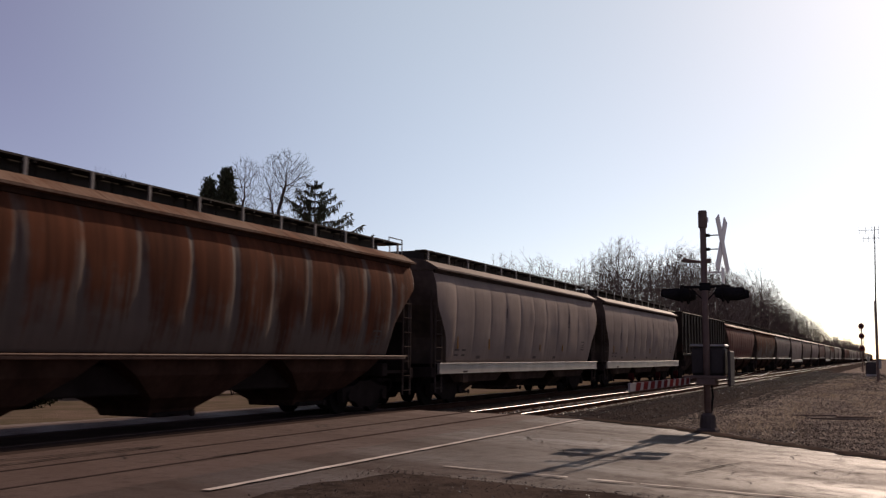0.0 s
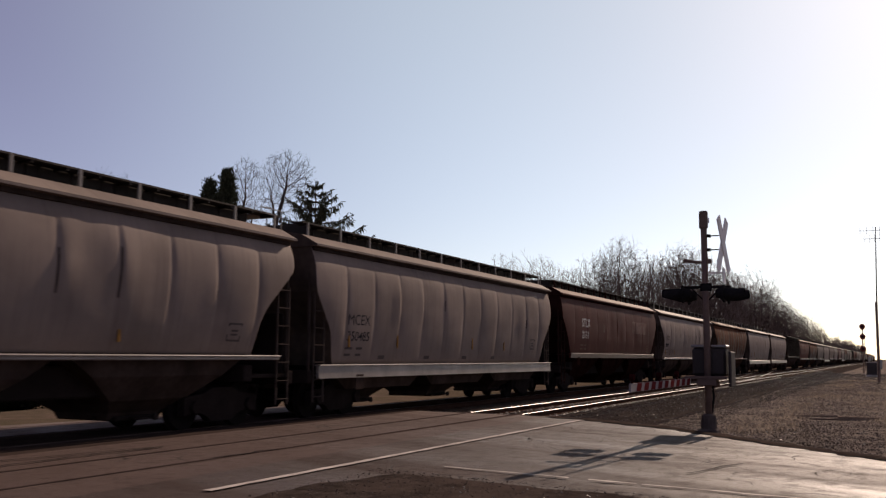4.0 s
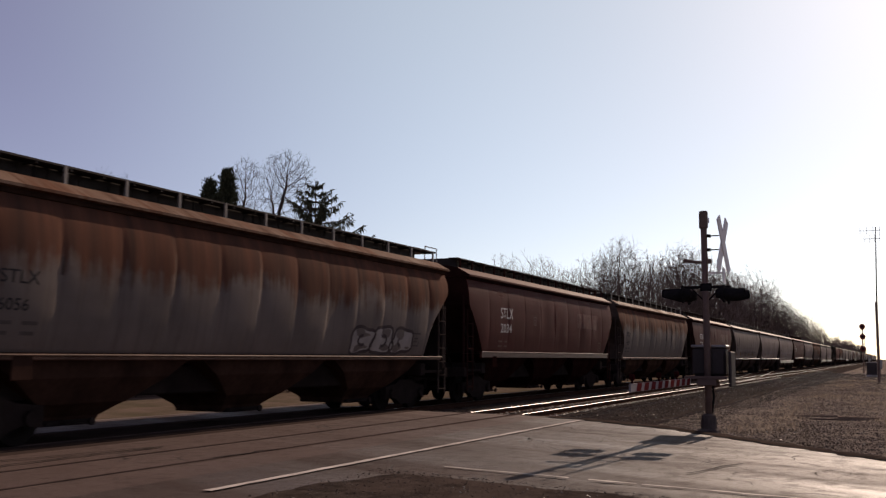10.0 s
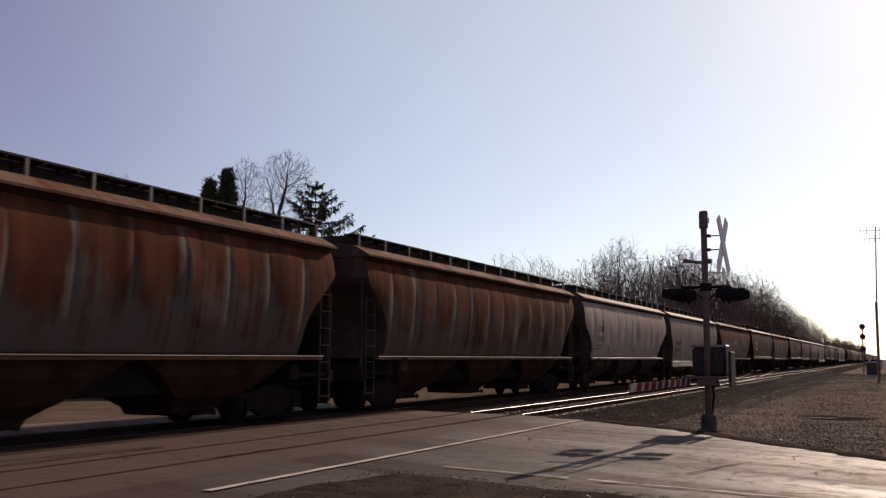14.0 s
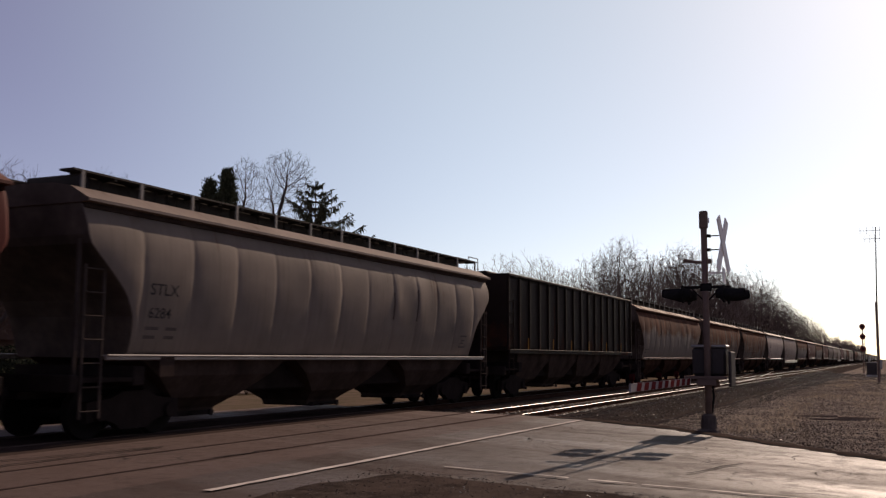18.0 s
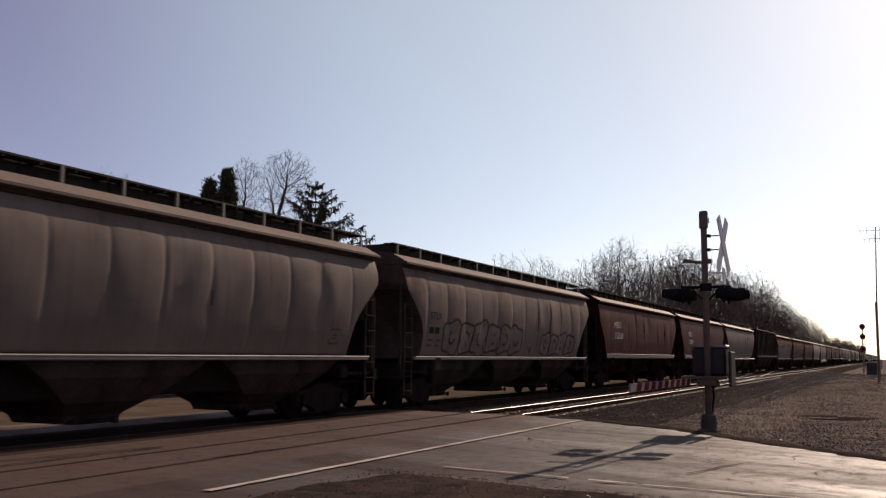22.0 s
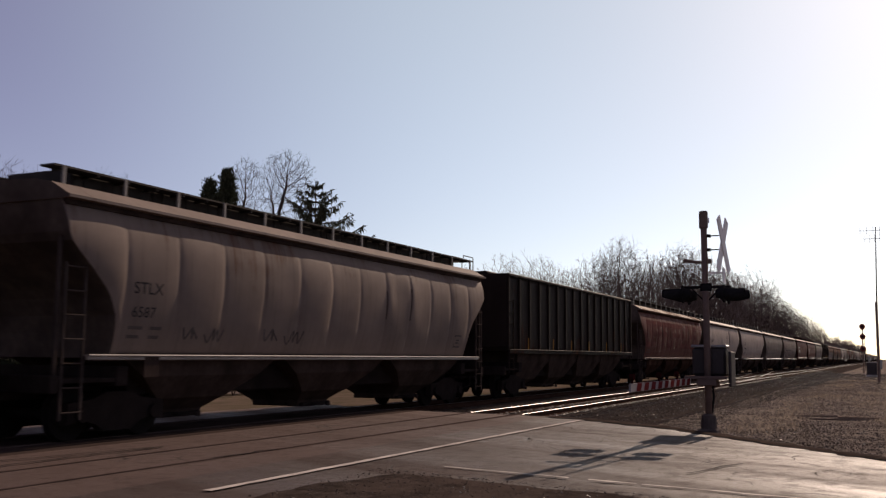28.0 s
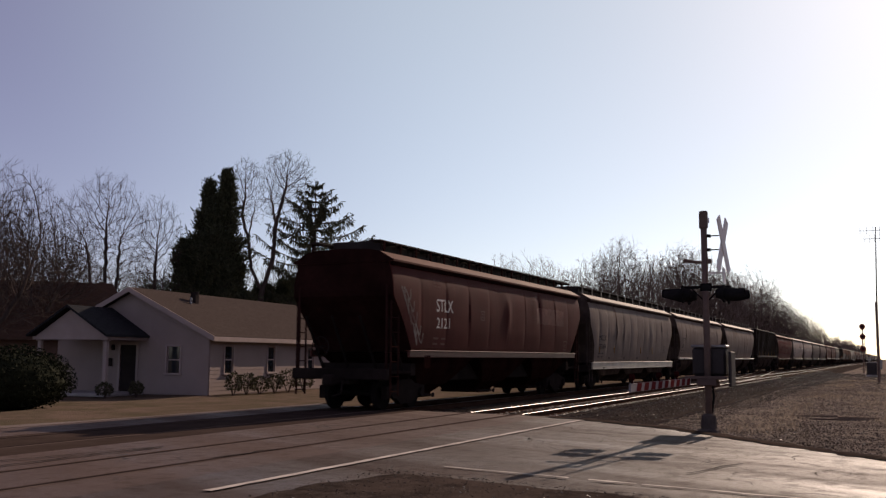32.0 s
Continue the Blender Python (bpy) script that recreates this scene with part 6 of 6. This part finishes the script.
    for bearing, far, size in ((35.7, 78, 1.05), (34.4, 80, 1.1), (36.9, 76, 0.95), (33.4, 82, 1.15)):
        stand("small_conifer", "low dark evergreen behind the house", low, bearing, far, size, bearing * 50, "low evergreens behind the house")
    # the bare wood beyond the tracks
    rnd = random.Random(21)
    kinds = []
    for sd, bk, half, lean in ((31, BARK, 4.2, 0.4), (32, BARK_PALE, 3.2, -0.5), (33, BARK, 4.8, 0.2), (34, BARK_PALE, 3.6, 0.6), (35, BARK, 3.0, -0.2)):
        stems = [[(0, 0, -0.4), (lean * 0.4, 0, 4.0), (lean, 0.2, 8.0)], [(lean * 0.3, 0, 3.4), (half * 0.4, 0.5, 7.5)], [(lean * 0.35, 0, 4.2), (-half * 0.4, -0.5, 8.0)]]
        kinds.append(bare_tree(sd, stems, [(lean, 0, 10.2, half, half, 5.8), (0, 0, 6.5, half * 0.7, half * 0.7, 2.6)], 950, bk, 0.46, 0.58, 0.0145, 3))
    tops = [(60, 8.5), (75, 10.8), (86, 11.0), (92, 12.6), (104, 15.4), (111, 16.8), (120, 15.8), (130, 16.4), (142, 19.6), (165, 19.5), (200, 20.0), (229, 23.5), (260, 19.5), (300, 18.5), (352, 18.0), (650, 17.0), (1200, 17)]
    x = 64.0
    while x < 520:
        for row in range(3):
            if row and x < 100 and rnd.random() < 0.3:
                continue
            xx, yy = x + rnd.uniform(-2.0, 2.0), 26.5 + row * 6.0 + rnd.uniform(-1.5, 1.5) + (x - 64) * 0.01
            h = lerp_table(tops, xx * 27 / yy) * (rnd.uniform(0.84, 1.0) if row == 0 else rnd.uniform(0.66, 0.95)) * (yy / 27.0)
            plant("bare_tree", "bare grey tree at the wood's edge beyond the tracks", rnd.choice(kinds), pose(xx, yy, VERGE, 0, 0, rnd.uniform(0, 360)), h / 16.2, "bare wood beyond the tracks")
        x += 5.6 if x < 150 else (9.0 if x < 300 else 18.0)
    # low brush under them, and the far woods
    b = Build()
    for _ in range(3000):
        xx = 62 + 330 * rnd.random() ** 1.4
        yy = rnd.uniform(24, 42)
        hgt = rnd.uniform(1.2, 6.5) if rnd.random() < 0.6 else rnd.uniform(4, 9)
        q = Vector((xx, yy, VERGE - 0.1))
        w = Vector((rnd.gauss(0, 0.25), rnd.gauss(0, 0.25), 1)) * hgt
        b.tube([q, q + w * 0.5 + Vector((rnd.gauss(0, 0.15), rnd.gauss(0, 0.15), 0)), q + w], [0.030, 0.022, 0.010], 3, 0, False)
        for _j in range(4):
            a = q + w * rnd.uniform(0.35, 0.9)
            b.tube([a, a + Vector((rnd.gauss(0, 0.5), rnd.gauss(0, 0.5), rnd.uniform(0.3, 1.1))) * hgt * 0.22], [0.016, 0.008], 3, 0, False)
    thing("brush", "tangled bare brush along the wood's edge", "brush", None, "", b, BARK, "stuff")
    b = Build()
    for _ in range(620):
        side = rnd.random() < 0.66
        xx = rnd.uniform(480, 1400) if side else rnd.uniform(330, 1300)
        yy = rnd.uniform(27, 60) if side else rnd.uniform(-130, 0) - 12
        h = rnd.uniform(11, 18) * (1.0 if side else 0.8)
        base = Vector((xx, yy, VERGE - 0.3))
        b.tube([base, base + Vector((rnd.gauss(0, 0.4), rnd.gauss(0, 0.4), h))], [0.28, 0.05], 4, 0, False)
        for _j in range(38):
            s = base + Vector((0, 0, h * rnd.uniform(0.2, 0.92)))
            d = Vector((rnd.gauss(0, 0.7), rnd.gauss(0, 0.7), rnd.uniform(0.2, 1.0))).normalized() * h * rnd.uniform(0.10, 0.30)
            b.tube([s, s + d], [0.09, 0.03], 3, 0, False)
    thing("far_woods", "hazy bare woods far along the line", "woods", None, "", b, BARK_PALE, "stuff")


# ---- the houses ----
def make_house():
    """A low white house, its gable towards the crossing, with a small gabled porch."""
    k = 1.2
    ox, oy, oz = 33.6, 26.7, -0.28
    t = thing("house", "small white lap-sided house with a tan shingle roof and gabled porch", "house", pose(ox, oy, oz, 0, 0, 6))
    W, L, H, R = 8.0, 15.0, 2.62, 4.58

    def wall_boards(name, length, holes, at, height=H, gable=None):
        """Lap boards around the openings: each course a part."""
        wall = part(name, Build0(length, height, holes, gable), SIDING, t, "", at)
        z, i = 0.05, 0
        while z < height - 0.02:
            spans, x = [], 0.0
            for a, c, lo, hi in sorted(holes):
                if lo < z + 0.17 and hi > z + 0.02:
                    spans.append((x, a))
                    x = c
            spans.append((x, length))
            b = Build()
            for a, c in spans:
                if c - a > 0.05:
                    b.quad((a, -0.044, z), (c, -0.044, z), (c, -0.034, z + 0.185), (a, -0.034, z + 0.185))
                    b.quad((a, -0.03, z), (c, -0.03, z), (c, -0.044, z), (a, -0.044, z))
            part("lap_board", b, SIDING, wall)
            z += 0.178
        return wall

    def Build0(length, height, holes, gable):
        b = Build()
        xs = sorted({0.0, length, *[q for hh in holes for q in hh[:2]]})
        for a, c in zip(xs, xs[1:]):
            cut = [hh for hh in holes if hh[0] <= a + 0.01 and hh[1] >= c - 0.01]
            if cut:
                lo, hi = cut[0][2], cut[0][3]
                if lo > 0.02:
                    b.box(a, c, -0.03, 0.12, 0, lo)
                b.box(a, c, -0.03, 0.12, hi, height)
            else:
                b.box(a, c, -0.03, 0.12, 0, height)
        if gable:
            for yy in (-0.03, 0.12):
                b.quad((0, yy, height), (length, yy, height), (length / 2, yy, gable))
        return b

    def window(wall, a, c, lo, hi):
        b = Build()
        for q in ((a - 0.09, a, lo - 0.02, hi + 0.09), (c, c + 0.09, lo - 0.02, hi + 0.09), (a, c, hi, hi + 0.09)):
            b.box(q[0], q[1], -0.085, 0.05, q[2], q[3], 0, 0.008)
        w = part("window", b, TRIM, wall)
        b = Build()
        b.box(a - 0.12, c + 0.12, -0.13, 0.05, lo - 0.09, lo, 0, 0.01)
        part("window_sill", b, TRIM, w)
        mid = (lo + hi) / 2
        b = Build()
        b.box(a, c, -0.02, 0.02, mid - 0.03, mid + 0.03)
        b.box(a, a + 0.04, -0.02, 0.02, lo, hi)
        b.box(c - 0.04, c, -0.02, 0.02, lo, hi)
        part("sash", b, TRIM, w)
        for z0, z1 in ((lo, mid - 0.03), (mid + 0.03, hi)):
            b = Build()
            b.box(a + 0.04, c - 0.04, 0.0, 0.012, z0, z1)
            part("pane", b, GLASS, w)

    # gable wall looks down the line; local x runs along it towards the tracks
    gable_at = pose(0, W, 0, 0, 0, -90)
    g_holes = [(W - 2.10, W - 1.45, 0.98, 2.12), (W - 4.55, W - 3.7, 0.12, 2.2)]
    gw = wall_boards("gable_wall", W, g_holes, gable_at, H, R)
    window(gw, *g_holes[0])
    b = Build()
    for q in ((W - 4.66, W - 4.55, 0.1, 2.3), (W - 3.7, W - 3.59, 0.1, 2.3), (W - 4.55, W - 3.7, 2.2, 2.3)):
        b.box(q[0], q[1], -0.08, 0.05, q[2], q[3])
    door = part("door", b, TRIM, gw)
    b = Build()
    b.box(W - 4.55, W - 3.7, 0.0, 0.05, 0.12, 2.2, 0, 0.01)
    for z in (0.3, 1.15):
        b.box(W - 4.42, W - 3.83, -0.012, 0.0, z, z + 0.7, 0, 0.01)
    part("door_leaf", b, DOOR, door, "dark closed door")
    b = Build()
    b.box(W - 5.25, W - 4.95, -0.16, -0.045, 1.25, 1.6, 0, 0.02)
    part("letter_box", b, DOOR, gw, "small dark letter box by the door")
    b = Build()
    b.box(W - 5.0, W - 4.85, -0.14, -0.045, 1.95, 2.2, 0, 0.02)
    part("wall_lamp", b, DOOR, gw)
    s_holes = [(1.15, 1.85, 0.98, 2.15), (5.0, 5.7, 0.98, 2.15), (9.2, 9.9, 0.98, 2.15)]
    sw = wall_boards("side_wall", L, s_holes, pose(0, 0, 0))
    for hh in s_holes:
        window(sw, *hh)
    wall_boards("back_wall", L, [], pose(L, W, 0, 0, 0, 180))
    wall_boards("end_wall", W, [], pose(L, 0, 0, 0, 0, 90), H, R)
    for name, sgn in (("roof_slope", -1), ("roof_slope", 1)):
        b = Build()
        y0, y1 = (-0.45, W / 2) if sgn < 0 else (W + 0.45, W / 2)
        z0, z1 = H - 0.16, R + 0.06
        lo = [(-0.4, y0, z0), (L + 0.4, y0, z0), (L + 0.4, y1, z1), (-0.4, y1, z1)]
        up = [(x, y, z + 0.12) for x, y, z in lo]
        b.loft([lo, up], 0, True)
        r = part(name, b, SHINGLE, t)
        f = Build()
        f.box(-0.42, L + 0.42, min(y0, y0 + sgn * 0.03), max(y0, y0 + sgn * 0.03), z0 - 0.1, z0 + 0.1)
        part("fascia", f, TRIM, r)
        f = Build()
        f.loft([[(-0.43, y0, z0 - 0.10), (-0.40, y0, z0 - 0.10), (-0.40, y0, z0 + 0.13), (-0.43, y0, z0 + 0.13)], [(-0.43, y1, z1 - 0.10), (-0.40, y1, z1 - 0.10), (-0.40, y1, z1 + 0.13), (-0.43, y1, z1 + 0.13)]], 0, True)
        part("barge_board", f, TRIM, r)
    b = Build()
    b.box(3.05, 3.35, 2.8, 3.1, 3.8, 4.62, 0, 0.02)
    b.tube([(3.2, 2.95, 4.62), (3.2, 2.95, 4.74)], 0.19, 10)
    part("chimney", b, DOOR, t, "short dark chimney")
    b = Build()
    b.tube([(2.6, 2.75, 3.8), (2.6, 2.75, 4.45)], 0.06, 8)
    part("vent_pipe", b, GALV, t)
    # porch
    p0, p1, px = 3.05, 7.15, -2.7
    b = Build()
    b.box(px, 0, p0 + 0.2, p1, 0.0, 0.14, 0, 0.02)
    part("porch_floor", b, plain("concrete_porch", (0.34, 0.32, 0.30), 0.9), t)
    for y in (p0 + 0.3, p1 - 0.4):
        b = Build()
        b.box(px + 0.15, px + 0.33, y, y + 0.18, 0.14, 2.45, 0, 0.02)
        b.box(px + 0.1, px + 0.38, y - 0.05, y + 0.23, 2.33, 2.47, 0, 0.01)
        part("porch_post", b, TRIM, t)
    mid = (p0 + p1) / 2
    for y0 in (p0, p1):
        b = Build()
        lo = [(px - 0.3, y0, 2.5), (0.6, y0, 2.5), (0.6, mid, 3.75), (px - 0.3, mid, 3.75)]
        b.loft([lo, [(x, y, z + 0.1) for x, y, z in lo]], 0, True)
        part("porch_roof", b, SHINGLE_DARK, t, "dark shingle porch roof")
    b = Build()
    b.quad((px, p0 + 0.2, 2.5), (px, p1 - 0.2, 2.5), (px, mid, 3.68))
    b.quad((px + 0.1, p1 - 0.2, 2.5), (px + 0.1, p0 + 0.2, 2.5), (px + 0.1, mid, 3.68))
    b.box(px - 0.02, px + 0.12, p0 + 0.1, p1 - 0.1, 2.38, 2.52)
    b.box(px, 0, p0 + 0.1, p0 + 0.22, 2.38, 2.52)
    part("porch_gable", b, TRIM, t)
    # neighbour beyond
    n = thing("neighbour_house", "low neighbouring house with a broad brown roof", "house", pose(30.5, 47.0, VERGE, 0, 0, -42))
    b = Build()
    b.box(0, 14, 0, 8, 0, 2.6)
    part("wall", b, plain("brick_dull", (0.16, 0.10, 0.08), 0.9), n)
    b = Build()
    b.loft([[(-0.6, -0.6, 2.5), (14.6, -0.6, 2.5), (14.6, 8.6, 2.5), (-0.6, 8.6, 2.5)], [(1.0, 3.9, 5.9), (13.0, 3.9, 5.9), (13.0, 4.1, 5.9), (1.0, 4.1, 5.9)]], 0, True)
    part("roof", b, SHINGLE_BROWN, n)


def make_shrubs():
    rnd = random.Random(6)
    t = thing("round_bush", "large clipped dark evergreen bush on the lawn", "bush", pose(22.0, 25.2, VERGE))
    b = Build()
    leaf_mound(b, rnd, (0, 0, 0.95), 1.85, 1.85, 1.08, 12000, 0.05)
    part("foliage", b, HEDGE, t)
    b = Build()
    for _ in range(9):
        a = rnd.uniform(0, 6.28)
        b.tube([(0.1 * math.cos(a), 0.1 * math.sin(a), -0.1), (0.5 * math.cos(a), 0.5 * math.sin(a), 0.6), (1.1 * math.cos(a), 1.1 * math.sin(a), 1.2)], [0.05, 0.04, 0.015], 5, 0, False)
    core = []
    for j in range(7):
        e = -1.3 + j * 2.6 / 6
        core.append([(1.6 * math.cos(e) * math.cos(a), 1.6 * math.cos(e) * math.sin(a), 0.9 + 0.92 * math.sin(e)) for a in (i * math.tau / 14 for i in range(14))])
    b.loft(core, 0, True)
    part("inner_bough", b, HEDGE, t)
    for x, y, r, h in ((34.4, 25.9, 0.42, 0.95), (35.5, 25.9, 0.55, 0.9), (36.7, 25.9, 0.6, 0.75), (37.9, 25.8, 0.5, 0.85), (39.2, 25.8, 0.65, 1.0), (40.8, 25.8, 0.6, 0.9), (29.9, 29.0, 0.4, 0.6), (31.3, 28.6, 0.35, 0.6)):
        t = thing("foundation_shrub", "small dry shrub against the white house", "shrub", pose(x, y + max(0.0, x - 33.6) * 0.105, VERGE), "shrubs along the house")
        b = Build()
        leaf_mound(b, rnd, (0, 0, h * 0.62), r, r * 0.8, h * 0.5, 420, 0.06)
        part("foliage", b, SHRUB, t)
        b = Build()
        for _ in range(8):
            a = rnd.uniform(0, 6.28)
            b.tube([(0, 0, -0.05), (r * 0.7 * math.cos(a), r * 0.6 * math.sin(a), h * 0.9)], [0.02, 0.008], 4, 0, False)
        part("inner_stem", b, BARK, t)


make_trees()
make_house()
make_shrubs()


# ---- what moves: the train rolls away along the far track ----
def motions():
    turn_rate = SPEED / 0.46
    for t, wheels, s in TRAIN:
        walk(t, [(0.0, pose(s, FAR, 0.006)), (16.0, pose(s + 16 * SPEED, FAR, 0.006)), (32.0, pose(s + 32 * SPEED, FAR, 0.006))])
        # the wheels turn while the wagon rolls past
        t0, t1 = max(0.0, (4 - s) / SPEED), min(32.0, (46 - s) / SPEED)
        if t1 <= t0:
            continue
        steps = max(1, round((t1 - t0) * FPS))
        for w in wheels:
            x = w.matrix_basis.translation.x
            rows = [(t0 + (t1 - t0) * i / steps, pose(x, 0, 0.46, 0, math.degrees(turn_rate * (t1 - t0) * i / steps) % 360)) for i in range(steps + 1)]
            if t0 > 0:
                rows = [(0.0, rows[0][1])] + rows
            if t1 < 32:
                rows = rows + [(32.0, rows[-1][1])]
            walk(w, rows)


motions()
